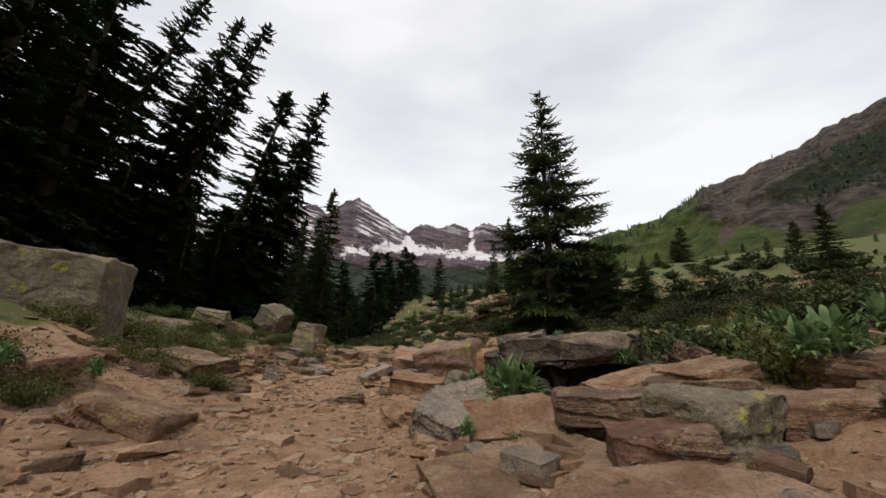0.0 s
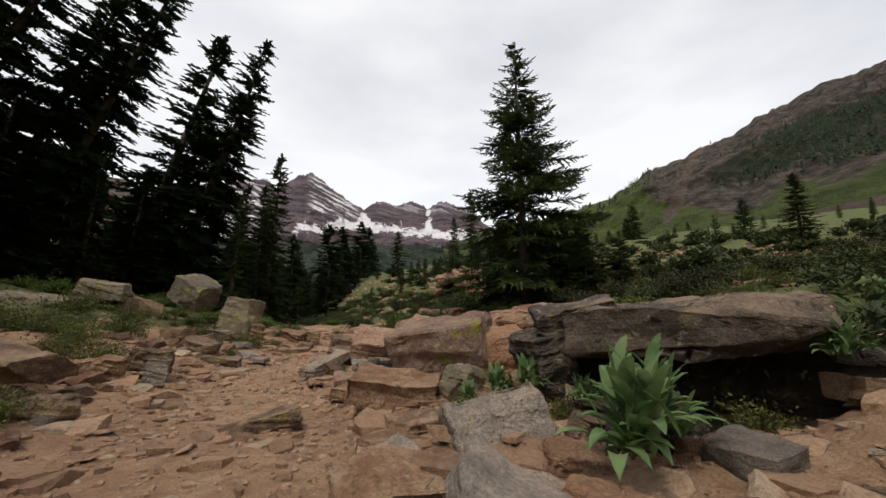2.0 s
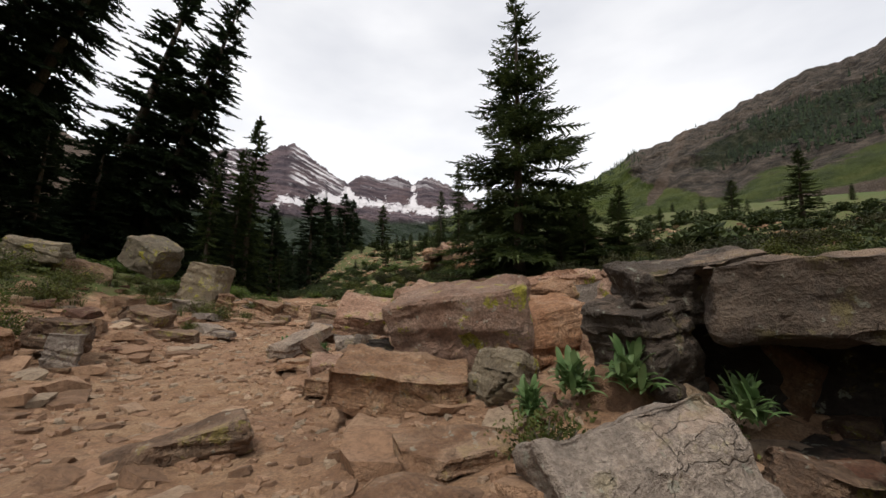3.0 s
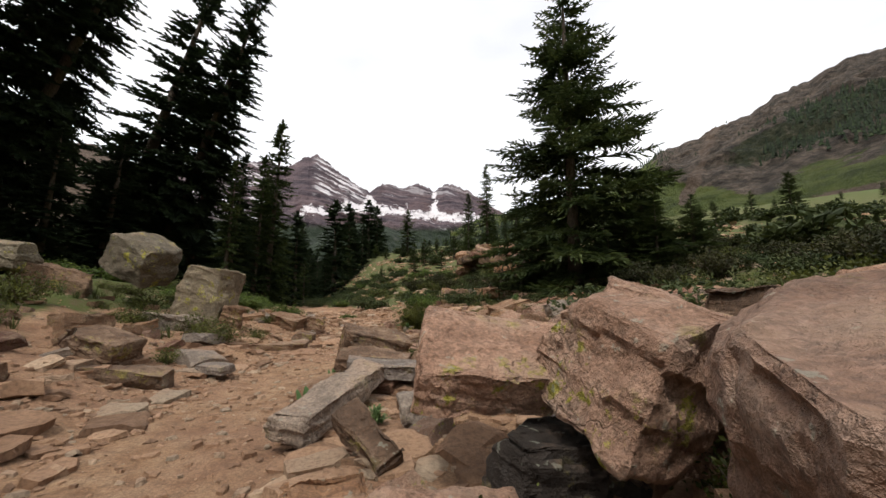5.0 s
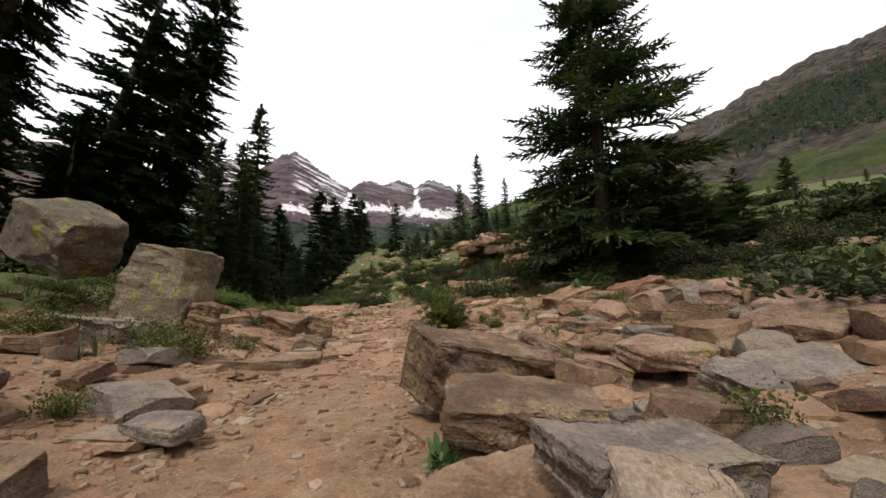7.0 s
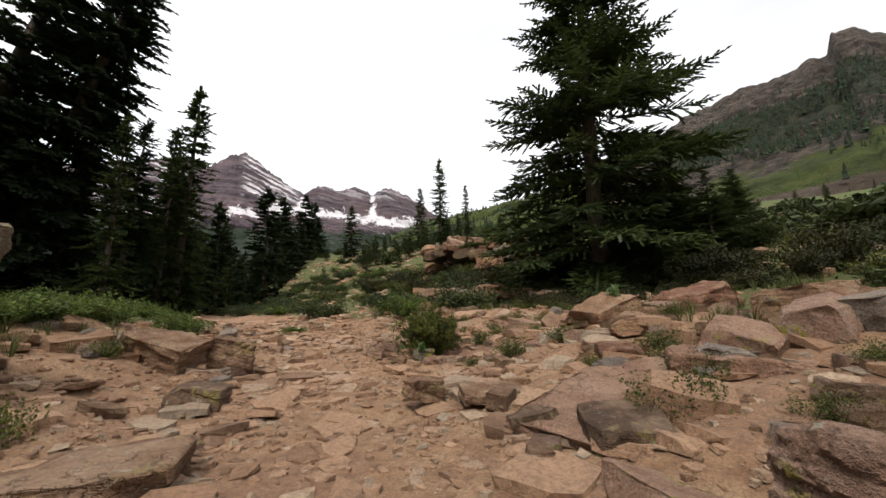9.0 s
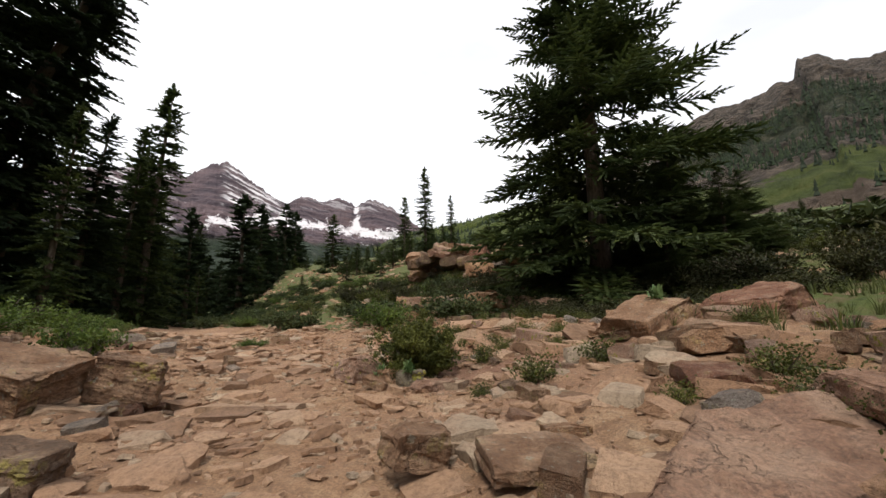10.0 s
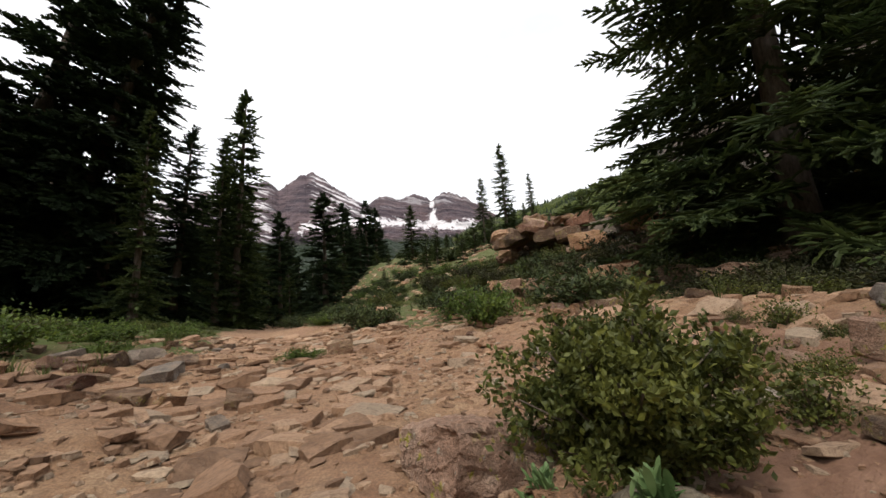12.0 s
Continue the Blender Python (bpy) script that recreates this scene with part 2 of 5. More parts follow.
def mountain_material():
    n = Nodes("maroon_rock_and_snow", 0.95)
    bands = n.noise(0.013, 6, 0.7, n.tipped(-10), (0.3, 0.3, 3.0))
    big = n.noise(0.004, 5, 0.6)
    rock = n.ramp(bands, (0.36, (0.034, 0.027, 0.034)), (0.5, (0.075, 0.056, 0.064)), (0.64, (0.135, 0.097, 0.1)))
    rock = n.mix(n.mask(big, 0.45, 0.7), rock, n.mix(0.5, rock, (0.11, 0.066, 0.06)))
    att = n.t.nodes.new("ShaderNodeAttribute")
    att.attribute_name = "cover"
    sep = n.t.nodes.new("ShaderNodeSeparateColor")
    n.link(att.outputs["Color"], sep.inputs[0])
    # ledges that hold snow follow the tilted strata; snow fields lie under the faces
    ledge = n.noise(0.016, 6, 0.65, n.tipped(-24), (0.28, 0.28, 2.6))
    tilted = n.math("MULTIPLY", n.mask(ledge, 0.5, 0.58), sep.outputs["Green"])
    field = n.mask(n.math("ADD", sep.outputs["Red"], n.math("MULTIPLY", n.math("SUBTRACT", n.noise(0.012, 7, 0.75), 0.5), 3.0)), 0.45, 0.55)
    snow = n.math("MAXIMUM", tilted, field)
    col = n.mix(snow, rock, (0.62, 0.59, 0.60))
    wood = n.ramp(n.noise(0.03, 6, 0.75), (0.35, (0.010, 0.016, 0.010)), (0.6, (0.022, 0.032, 0.018)), (0.78, (0.075, 0.07, 0.062)))
    col = n.mix(sep.outputs["Blue"], col, wood)
    return n.done(col, bands, 1.0, 20.0)


def hillside_material():
    n = Nodes("green_hillside_and_cliff", 0.95)
    att = n.t.nodes.new("ShaderNodeAttribute")
    att.attribute_name = "cover"
    sep = n.t.nodes.new("ShaderNodeSeparateColor")
    n.link(att.outputs["Color"], sep.inputs[0])
    wob = n.math("MULTIPLY", n.math("SUBTRACT", n.noise(0.03, 7, 0.75), 0.5), 1.9)
    green = n.ramp(n.noise(0.08, 8, 0.75), (0.34, (0.032, 0.044, 0.010)), (0.5, (0.072, 0.096, 0.018)), (0.66, (0.12, 0.13, 0.034)))
    rock = n.ramp(n.noise(0.11, 9, 0.78, None, (1, 1, 1.5)), (0.38, (0.024, 0.020, 0.016)), (0.5, (0.078, 0.062, 0.048)), (0.62, (0.18, 0.138, 0.105)))
    scrubby = n.ramp(n.noise(0.16, 8, 0.8), (0.42, (0.014, 0.02, 0.009)), (0.54, (0.04, 0.045, 0.02)), (0.66, (0.12, 0.098, 0.072)))
    col = n.mix(n.mask(n.math("ADD", sep.outputs["Red"], wob), 0.42, 0.58), green, rock)
    col = n.mix(n.mask(n.math("ADD", sep.outputs["Green"], n.math("MULTIPLY", wob, 1.2)), 0.45, 0.6), col, scrubby)
    col = n.mix(n.mask(n.math("ADD", sep.outputs["Blue"], wob), 0.45, 0.6), col, n.mix(0.35, rock, (0.20, 0.135, 0.095)))
    return n.done(col, n.noise(0.14, 8, 0.75), 1.0, 9.0)


M_GROUND = ground_material()
M_SPRUCE = leaf_material("spruce_needles", (0.032, 0.05, 0.017), (0.072, 0.096, 0.03), 0.55, 0.22)
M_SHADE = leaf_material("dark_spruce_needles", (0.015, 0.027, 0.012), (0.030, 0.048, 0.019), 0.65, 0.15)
M_BUSH = leaf_material("willow_leaves", (0.05, 0.062, 0.014), (0.105, 0.115, 0.026), 0.55, 0.3, 2.5)
M_BRIGHT = leaf_material("bright_green_leaves", (0.058, 0.095, 0.02), (0.105, 0.148, 0.03), 0.55, 0.35, 2.5)
M_JUNIPER = leaf_material("juniper_mat", (0.030, 0.045, 0.016), (0.06, 0.075, 0.024), 0.7, 0.15, 1.5)
M_THICKET = leaf_material("dark_olive_thicket", (0.022, 0.026, 0.009), (0.048, 0.048, 0.016), 0.7, 0.2, 0.8)
# near-black stone whose colour carries the shade of the hollow and boulder gaps
M_SHADEROCK = rock_material("shade_dark_stone", (0.02, 0.016, 0.013), (0.05, 0.04, 0.033), (0.11, 0.09, 0.075), 0.2, 0.5)
M_SLATE = rock_material("weathered_dark_slate", (0.055, 0.043, 0.033), (0.135, 0.105, 0.08), (0.24, 0.19, 0.145), 0.2, 0.4, 0.2)
M_BROAD = leaf_material("broad_silvery_leaves", (0.085, 0.15, 0.05), (0.17, 0.24, 0.095), 0.5, 0.35, 6.0)
M_GRASS = leaf_material("meadow_grass", (0.06, 0.08, 0.022), (0.11, 0.125, 0.04), 0.7, 0.3, 1.2)
M_BARK = bark_material()
M_PEAK = mountain_material()
M_HILL = hillside_material()

# ---- the ground: trail, banks and slopes ----
TRAIL_Y = (-12, 0, 3, 6, 9, 12, 16, 20, 25, 30, 40, 63, 120)
TRAIL_X = (0.5, -0.7, -1.2, -1.7, -2.5, -2.8, -2.4, -2.5, -3.4, -5.5, -10, -17, -30)
TRAIL_Z = (0.1, 0.03, 0.01, 0.0, -0.08, -0.13, -0.19, -0.05, 0.06, 0.04, 0.0, -0.3, 1.0)
RIGHT_D = (0, 0.8, 2, 3, 4, 6, 9, 24, 60, 140, 700, 4000)
RIGHT_Z = (0, 0.0, 0.14, 0.36, 0.6, 0.78, 1.08, 4.1, 8.5, 20, 90, 200)
LEFT_D = (0, 0.8, 2, 3, 5, 10, 16, 40, 150, 700, 4000)
LEFT_Z = (0, 0.03, 0.3, 0.52, 1.1, 2.1, 3.0, 6.5, 35, 200, 400)


def trail_x(y):
    return np.interp(y, TRAIL_Y, TRAIL_X)


def ground_base(x, y):
    d = x - trail_x(y)
    z = np.interp(y, TRAIL_Y, TRAIL_Z)
    right = np.interp(d, RIGHT_D, RIGHT_Z) * (1 - 0.32 * step(18.3, 20.5, y) * (1 - step(25, 29, y)) * (1 - step(8, 12, d)))
    left = np.interp(-d, LEFT_D, LEFT_Z)
    left = left * (1 - 0.45 * step(17, 24, y)) * (1 + 0.35 * (1 - step(6, 10, y)) * step(1.5, 3.5, -d))
    rise = 0.105 * np.clip(y - 28, 0, 75) * step(3, 14, d) * (1 - step(200, 900, y))
    return z + right + left + rise


def ground_z(x, y):
    x, y = np.atleast_1d(np.asarray(x, float)), np.atleast_1d(np.asarray(y, float))
    d = np.abs(x - trail_x(y))
    p = np.stack([x, y, np.zeros_like(x)], 1)
    rough = step(0.5, 2.2, d)
    far = step(12, 60, d) * 0.5
    bump = (0.03 + 0.10 * rough + far) * fbm(p * 0.55, 3, 5) + (0.012 + 0.03 * rough) * fbm(p * 2.6, 4, 9)
    ledges = (0.035 + 0.03 * step(13, 16, y)) * (np.floor(4 * (fbm(p * 1.3, 3, 31) + 1)) / 4 - 1)
    pit = 0.45 * np.exp(-(((x - 1.95) / 1.0) ** 2 + ((y - 5.9) / 0.85) ** 2) ** 1.5)
    return ground_base(x, y) - pit + bump * (1 + 2 * step(60, 400, d)) + ledges


def gz(x, y):
    return float(ground_z(x, y)[0])


def graded(lo, hi, fine, reach_lo, reach_hi, growth=1.09):
    mid = list(np.arange(lo, hi, fine))
    a, s = [], fine
    v = lo
    while v > reach_lo:
        s *= growth
        v -= s
        a.append(v)
    b, s, v = [], fine, mid[-1]
    while v < reach_hi:
        s *= growth
        v += s
        b.append(v)
    return np.array(a[::-1] + mid + b)


gx = graded(-6.0, 4.0, 0.06, -3500, 3500)
gy = graded(-0.5, 23.0, 0.075, -3500, 3500)
XX, YY = np.meshgrid(gx, gy)
fx, fy = XX.ravel(), YY.ravel()
fz = ground_z(fx, fy)
nx, ny = len(gx), len(gy)
ii = np.arange(nx * ny).reshape(ny, nx)
quads = np.stack([ii[:-1, :-1], ii[:-1, 1:], ii[1:, 1:], ii[1:, :-1]], -1).reshape(-1, 4)
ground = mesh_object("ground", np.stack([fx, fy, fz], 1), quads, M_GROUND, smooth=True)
tagged(ground, "dry reddish dirt trail between scrubby stony banks", "ground", kind="structure")
dd = fx - trail_x(fy)
cover = np.zeros((len(fx), 4), np.float32)
cover[:, 0] = 0.85 * np.maximum(step(4.0, 6.5, dd), step(3.0, 5.0, -dd)) * (1 - 0.25 * step(14, 26, dd) * (1 - step(60, 110, dd)))
cover[:, 0] = np.maximum(cover[:, 0], 0.95 * step(1.6, 3.0, np.abs(dd)) * step(21, 26, fy))
cover[:, 1] = step(90, 200, np.abs(dd))
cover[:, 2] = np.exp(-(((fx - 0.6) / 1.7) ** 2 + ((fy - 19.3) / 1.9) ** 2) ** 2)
cover[:, 3] = 1
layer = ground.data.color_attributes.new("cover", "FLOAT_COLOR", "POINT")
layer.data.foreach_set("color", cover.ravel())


# ---- mountains: ridges around the valley ----
def ridge(name, azimuths, elevations, distance, depth, base, rows, cols, noise_amp, material, label, covers, seed, shape=1.0, sharp=0.3, crag=0.0, rate=1.2):
    """A mountain wall. Its crest follows elevations over azimuths (degrees) at the distance; the face comes towards the eye by depth."""
    az = np.linspace(azimuths[0], azimuths[-1], cols)
    el = np.interp(az, azimuths, elevations)
    el = el + sharp * fbm(np.stack([az * 0.9, az * 0, az * 0], 1), 3, seed) + crag * np.abs(fbm(np.stack([az * rate, az * 0 + 5, az * 0], 1), 2, seed + 3))
    u = np.linspace(0, 1.12, rows)
    A, U = np.meshgrid(az, u)
    E = np.tile(el, (rows, 1))
    D = distance - depth * (1 - np.minimum(U, 1)) + depth * 1.2 * np.maximum(U - 1, 0)
    top = distance * np.tan(np.radians(E)) + 0.9
    H = base + (top - base) * np.where(U <= 1, U ** shape, 1 - (U - 1) * 6)
    ar = np.radians(A)
    P = np.stack([D * np.sin(ar), D * np.cos(ar), H], -1).reshape(-1, 3)
    fade = (np.clip(1 - np.abs(U - 0.5) * 2, 0, 1) ** 0.6).ravel()
    push = noise_amp * fbm(P / (noise_amp * 5), 5, seed + 7, 0.55) + noise_amp * 0.5 * np.abs(fbm(P * [1, 1, 0.35] / (noise_amp * 2), 4, seed + 9))
    P[:, 0] -= np.sin(ar.ravel()) * push * fade
    P[:, 1] -= np.cos(ar.ravel()) * push * fade
    P[:, 2] += 0.25 * push * fade
    idx = np.arange(rows * cols).reshape(rows, cols)
    q = np.stack([idx[:-1, :-1], idx[:-1, 1:], idx[1:, 1:], idx[1:, :-1]], -1).reshape(-1, 4)
    ob = mesh_object(name, P, q, material, smooth=True)
    tagged(ob, label, "mountain", kind="structure")
    c = np.zeros((rows * cols, 4), np.float32)
    c[:, :3] = covers(A.ravel(), U.ravel(), np.degrees(np.arctan2(P[:, 2], np.hypot(P[:, 0], P[:, 1]))))
    c[:, 3] = 1
    lay = ob.data.color_attributes.new("cover", "FLOAT_COLOR", "POINT")
    lay.data.foreach_set("color", c.ravel())
    return P.reshape(rows, cols, 3), A, U


def bell_cover(a, u, e):
    shelf = np.exp(-((e - (13.0 - 0.10 * np.abs(a + 6))) / 0.95) ** 2) * step(-17.5, -14, a) * (1 - step(11, 14, a))
    gully = np.exp(-((a - 3.9) / 0.55) ** 2) * step(12, 13, e) * (1 - step(15.2, 15.8, e))
    gully += np.exp(-((a + 5.6 + (e - 14) * 0.5) / 0.7) ** 2) * (1 - step(14.5, 15.2, e)) * step(11.5, 12.5, e)
    red = np.clip(0.72 * shelf + 0.72 * gully, 0, 1)
    lines = step(-14.2, -12.8, a) * (1 - step(-7.5, -5.8, a)) * step(13.5, 14.5, e) + 0.8 * (1 - step(-20, -18, a)) + 0.35 * step(-5, -3, a) * step(14.5, 15.3, e)
    return np.stack([red, np.clip(lines, 0, 1), 1 - step(9.6, 10.6, e)], 1)


BELL_A = (-34, -26, -22.1, -19.8, -18.0, -17.3, -15.1, -13.4, -11.0, -8.7, -5.8, -5.3, -3.0, -1.0, 1.5, 3.1, 3.9, 4.4, 6.6, 9.0, 11.0, 13.5, 18)
BELL_E = (14, 16.5, 17.6, 18.4, 17.0, 17.5, 19.0, 19.8, 18.2, 16.6, 15.1, 15.7, 16.4, 15.8, 16.4, 15.9, 15.2, 15.9, 16.4, 15.5, 14.2, 12.5, 10)
ridge("mountain_peaks", BELL_A, BELL_E, 2600, 1100, 60, 150, 460, 60, M_PEAK, "maroon banded rocky peaks with snow fields and ledges", bell_cover, 11, 1.15, 0.16, 0.3, 3.0)


def knoll_cover(a, u, e):
    return np.stack([np.zeros_like(a), np.zeros_like(a), np.ones_like(a)], 1)


ridge("wooded_knoll", (-26, -18, -13.9, -10.6, -7.0, -2.5, 0.7, 4, 10, 16), (5.5, 6.5, 8.2, 10.1, 10.6, 10.0, 8.7, 7.4, 6.5, 6), 900, 300, 0, 50, 160, 14, M_PEAK,
      "dark forested knoll below the peaks", knoll_cover, 23, 0.8, 0.25)


def side_cover(a, u, e):
    crest = np.interp(a, SIDE_A, SIDE_E)
    f = e / crest
    meadow = np.interp(a, (20, 27, 34, 38, 43, 48, 52, 58, 70), (0.95, 0.92, 0.82, 0.74, 0.58, 0.62, 0.6, 0.62, 0.6))
    red = step(meadow - 0.08, meadow + 0.08, f) * step(31, 37, a)
    green = step(0.70, 0.80, f) * (1 - step(0.86, 0.92, f)) * step(38, 44, a) * 0.95 + 0.5 * (1 - step(14, 22, a))
    blue = 0.8 * (1 - step(0.46, 0.52, f)) * step(27, 34, a) + 0.75 * np.exp(-((a - 37.5 - (f - 0.75) * 12) / 1.0) ** 2) * step(0.55, 0.65, f)
    return np.stack([red, green, np.clip(blue, 0, 1)], 1)


SIDE_A = (6, 10, 15, 20, 23.5, 28.3, 31.5, 35.0, 38.3, 42.6, 45.5, 48.5, 52, 55, 57, 59, 60.3, 60.9, 63.2, 64, 66, 72, 82, 100)
SIDE_E = (9.5, 11.2, 12.0, 13.0, 14.0, 14.8, 16.0, 18.1, 18.8, 19.8, 20.8, 22.0, 22.8, 23.0, 23.4, 24.0, 23.8, 25.9, 25.0, 24.2, 23.6, 24, 25, 22)
side_pts, side_az, side_up = ridge("hillside", SIDE_A, SIDE_E, 620, 470, 12, 150, 620, 17, M_HILL,
                                   "steep green hillside with reddish cliffs and scattered trees", side_cover, 41, 0.95, 0.18, 0.25)
ridge("back_ridge", (100, 140, 180, 230, 290, 326), (22, 18, 15, 16, 20, 16), 900, 500, 0, 30, 120, 25, M_HILL, "wooded valley side", knoll_cover, 57, 1.0, 0.5)


# ---- rocks ----
def rock_data(name, size, seed, cuts=10, res=0.08, rough=0.02, strata=0.015, layer_h=0.07, bevel=0.025, loose=0.74):
    rng = random.Random(seed)
    bm = bmesh.new()
    bmesh.ops.create_cube(bm, size=2.0)
    for _ in range(cuts):
        n = Vector((rng.uniform(-1, 1), rng.uniform(-1, 1), rng.uniform(-0.7, 0.9)))
        if n.length < 0.2:
            continue
        n.normalize()
        reach = abs(n.x) + abs(n.y) + abs(n.z)
        d = reach * rng.uniform(loose - 0.12, loose + 0.12)
        bmesh.ops.bisect_plane(bm, geom=bm.verts[:] + bm.edges[:] + bm.faces[:], plane_co=n * d, plane_no=n, clear_outer=True)
        bmesh.ops.holes_fill(bm, edges=[e for e in bm.edges if e.is_boundary])
    lows = [min(v.co[k] for v in bm.verts) for k in range(3)]
    highs = [max(v.co[k] for v in bm.verts) for k in range(3)]
    for v in bm.verts:
        v.co = Vector([((v.co[k] - lows[k]) / (highs[k] - lows[k]) - 0.5) * 0.88 * size[k] for k in range(3)])
    small = min(size)
    if bevel:
        bmesh.ops.bevel(bm, geom=bm.edges[:], offset=bevel * small, segments=1, affect="EDGES", profile=0.6)
    bmesh.ops.triangulate(bm, faces=bm.faces[:])
    if res:
        for _ in range(5):
            long_edges = [e for e in bm.edges if e.calc_length() > res]
            if not long_edges or len(bm.faces) > 9000:
                break
            bmesh.ops.subdivide_edges(bm, edges=long_edges, cuts=1)
            bmesh.ops.triangulate(bm, faces=[f for f in bm.faces if len(f.verts) > 3])
    bm.normal_update()
    p = np.array([v.co for v in bm.verts])
    nn = np.array([v.normal for v in bm.verts])
    if res:
        push = rough * fbm(p * 2.2 + seed, 4, seed) + rough * 0.5 * fbm(p * 9 + seed, 3, seed + 1)
        s = p[:, 2] + 0.18 * p[:, 0] + 0.05 * fbm(p * 1.5, 2, seed + 2)
        lay = np.floor(s / layer_h).astype(np.int64)
        side = np.sqrt(np.clip(1 - nn[:, 2] ** 2, 0, 1))
        push = push + strata * (hash3(lay, lay * 0 + seed, lay * 0, 3) - 0.5) * 2 * side
        chips = np.floor(3 * fbm(p * 1.9 + 3.1 * seed, 2, seed + 5)) / 3
        flakes = np.floor(3 * fbm(p * [5, 5, 9] + 1.7 * seed, 2, seed + 6)) / 3
        push = 0.6 * push + 0.75 * rough * chips + 0.28 * rough * flakes
        p = p + nn * push[:, None]
    me = bpy.data.meshes.new(name)
    for v, c in zip(bm.verts, p):
        v.co = c
    for f in bm.faces:
        f.smooth = bool(res)
    bm.to_mesh(me)
    bm.free()
    if res:
        me.set_sharp_from_angle(angle=radians(26))
    return me


seed_count = [100]


def rock(name, place, size, turn=(0, 0, 0), material=None, label="", group="", sink=None, cuts=9, loose=0.74, rough=None, strata=None):
    """One rock. place: x, y and the height of its middle (None: it lies on the ground, sunk by a fifth)."""
    seed_count[0] += 1
    rough = rough if rough is not None else min(0.085 * min(size) + 0.012, 0.045)
    strata = strata if strata is not None else min(0.05 * min(size) + 0.008, 0.03)
    me = rock_data(name, size, seed_count[0], cuts, max(0.024, 0.036 * max(size)) * (4.5 if name == "pile_rock" else 1.0), rough, strata, max(0.03, min(size) * 0.14), 0.022, loose)
    me.materials.append(material or M_TAN)
    ob = new(name, me)
    x, y, z = place
    if z is None:
        z = gz(x, y) + size[2] * 0.28
    ob.matrix_world = pose(x, y, z, *turn)
    words = label if len(label.split()) > 3 else label + " beside the stony trail"
    return tagged(ob, words, "rock", group)


GB = "boulders along the trail"
# at the start, to the left of the trail
rock("boulder", (-7.55, 7.3, 1.75), (2.6, 2.4, 1.9), (2, 4, 28), M_LICHEN, "large weathered brown boulder on the bank", GB, cuts=7, loose=0.84)
rock("stone_slab", (-4.6, 4.7, 0.86), (1.9, 0.6, 0.24), (4, 10, -32), M_TAN, "long tan stone slab below the large boulder", GB, cuts=6, loose=0.86)
rock("stone_slab", (-2.95, 4.05, 0.26), (0.95, 1.3, 0.42), (-6, 22, 12), M_TAN, "tilted tan slab with a dark side", GB, cuts=6, loose=0.84)
rock("stone_slab", (-2.85, 5.25, 0.1), (0.8, 0.62, 0.2), (0, 4, 20), M_TAN, "flat pale stone at the trail edge", GB, cuts=6, loose=0.86)
rock("stone_slab", (-2.2, 3.9, 0.04), (0.75, 0.5, 0.16), (0, 3, 30), M_TAN, "flat pale stone at the trail edge", GB, cuts=6, loose=0.86)
rock("stone_slab", (-2.5, 2.75, 0.1), (1.0, 0.5, 0.2), (0, 5, -20), M_TAN, "flat tan slab in the dirt", GB, cuts=6, loose=0.86)
rock("stone_slab", (-4.4, 7.2, 0.62), (1.7, 0.9, 0.3), (3, 8, -18), M_BROWN, "brown layered slab on the bank", GB, cuts=7)
rock("rock", (-3.75, 8.9, 0.2), (0.3, 0.2, 0.5), (0, 8, 20), M_GREY, "small upright grey stone", GB, cuts=6, loose=0.82)
rock("rock", (-4.75, 8.9, 0.3), (0.55, 0.45, 0.3), (0, 0, 40), M_TAN, "tan stone on the bank", GB)
rock("rock", (-3.3, 6.6, 0.22), (0.5, 0.4, 0.28), (0, 5, 35), M_BROWN, "brown stone at the trail edge", GB)
rock("boulder", (-9.4, 13.6, 1.35), (1.7, 1.2, 0.6), (0, 8, -15), M_LICHEN, "flat brown boulder in the bank", GB)
# to the right at the start
rock("stone_slab", (0.62, 2.6, 0.14), (1.4, 1.2, 0.34), (3, -5, 18), M_TAN, "layered tan bedrock slab", GB, cuts=6, loose=0.86, strata=0.03)
rock("stone_slab", (1.1, 2.0, 0.25), (1.2, 0.7, 0.3), (4, -4, 12), M_TAN, "layered tan bedrock slab", GB, cuts=6, loose=0.86, strata=0.03)
rock("rock", (1.3, 2.5, 0.42), (0.6, 0.42, 0.28), (5, -6, -10), M_RUST, "rusty orange broken rock", GB, cuts=7)
rock("rock", (1.8, 2.7, 0.52), (0.7, 0.6, 0.46), (4, -8, 25), M_LICHEN, "rock with yellow lichen on its top", GB, cuts=8)
rock("stone_slab", (2.55, 2.6, 0.62), (0.9, 0.5, 0.2), (3, -8, -25), M_TAN, "flat tan slab among rocks", GB, cuts=6, loose=0.86)
rock("stone_slab", (2.3, 3.6, 0.72), (0.8, 0.55, 0.22), (3, -8, 15), M_TAN, "flat tan slab among rocks", GB, cuts=6, loose=0.86)
rock("boulder", (3.5, 3.3, 0.74), (1.2, 0.8, 0.5), (5, -6, 20), M_BROWN, "dark jagged boulder below broad leaves", GB, cuts=10)
rock("rock", (2.9, 4.6, 0.8), (0.6, 0.4, 0.3), (0, 25, -30), M_BROWN, "dark leaning rock", GB)
rock("boulder", (3.4, 13.2, 0.85), (1.5, 0.7, 0.4), (0, -8, 14), M_RUST, "reddish slab", GB, cuts=6)
rock("stone_slab", (0.1, 13.2, 0.14), (0.7, 0.4, 0.2), (0, 4, 0), M_GREY, "pale grey slab", GB, cuts=6)
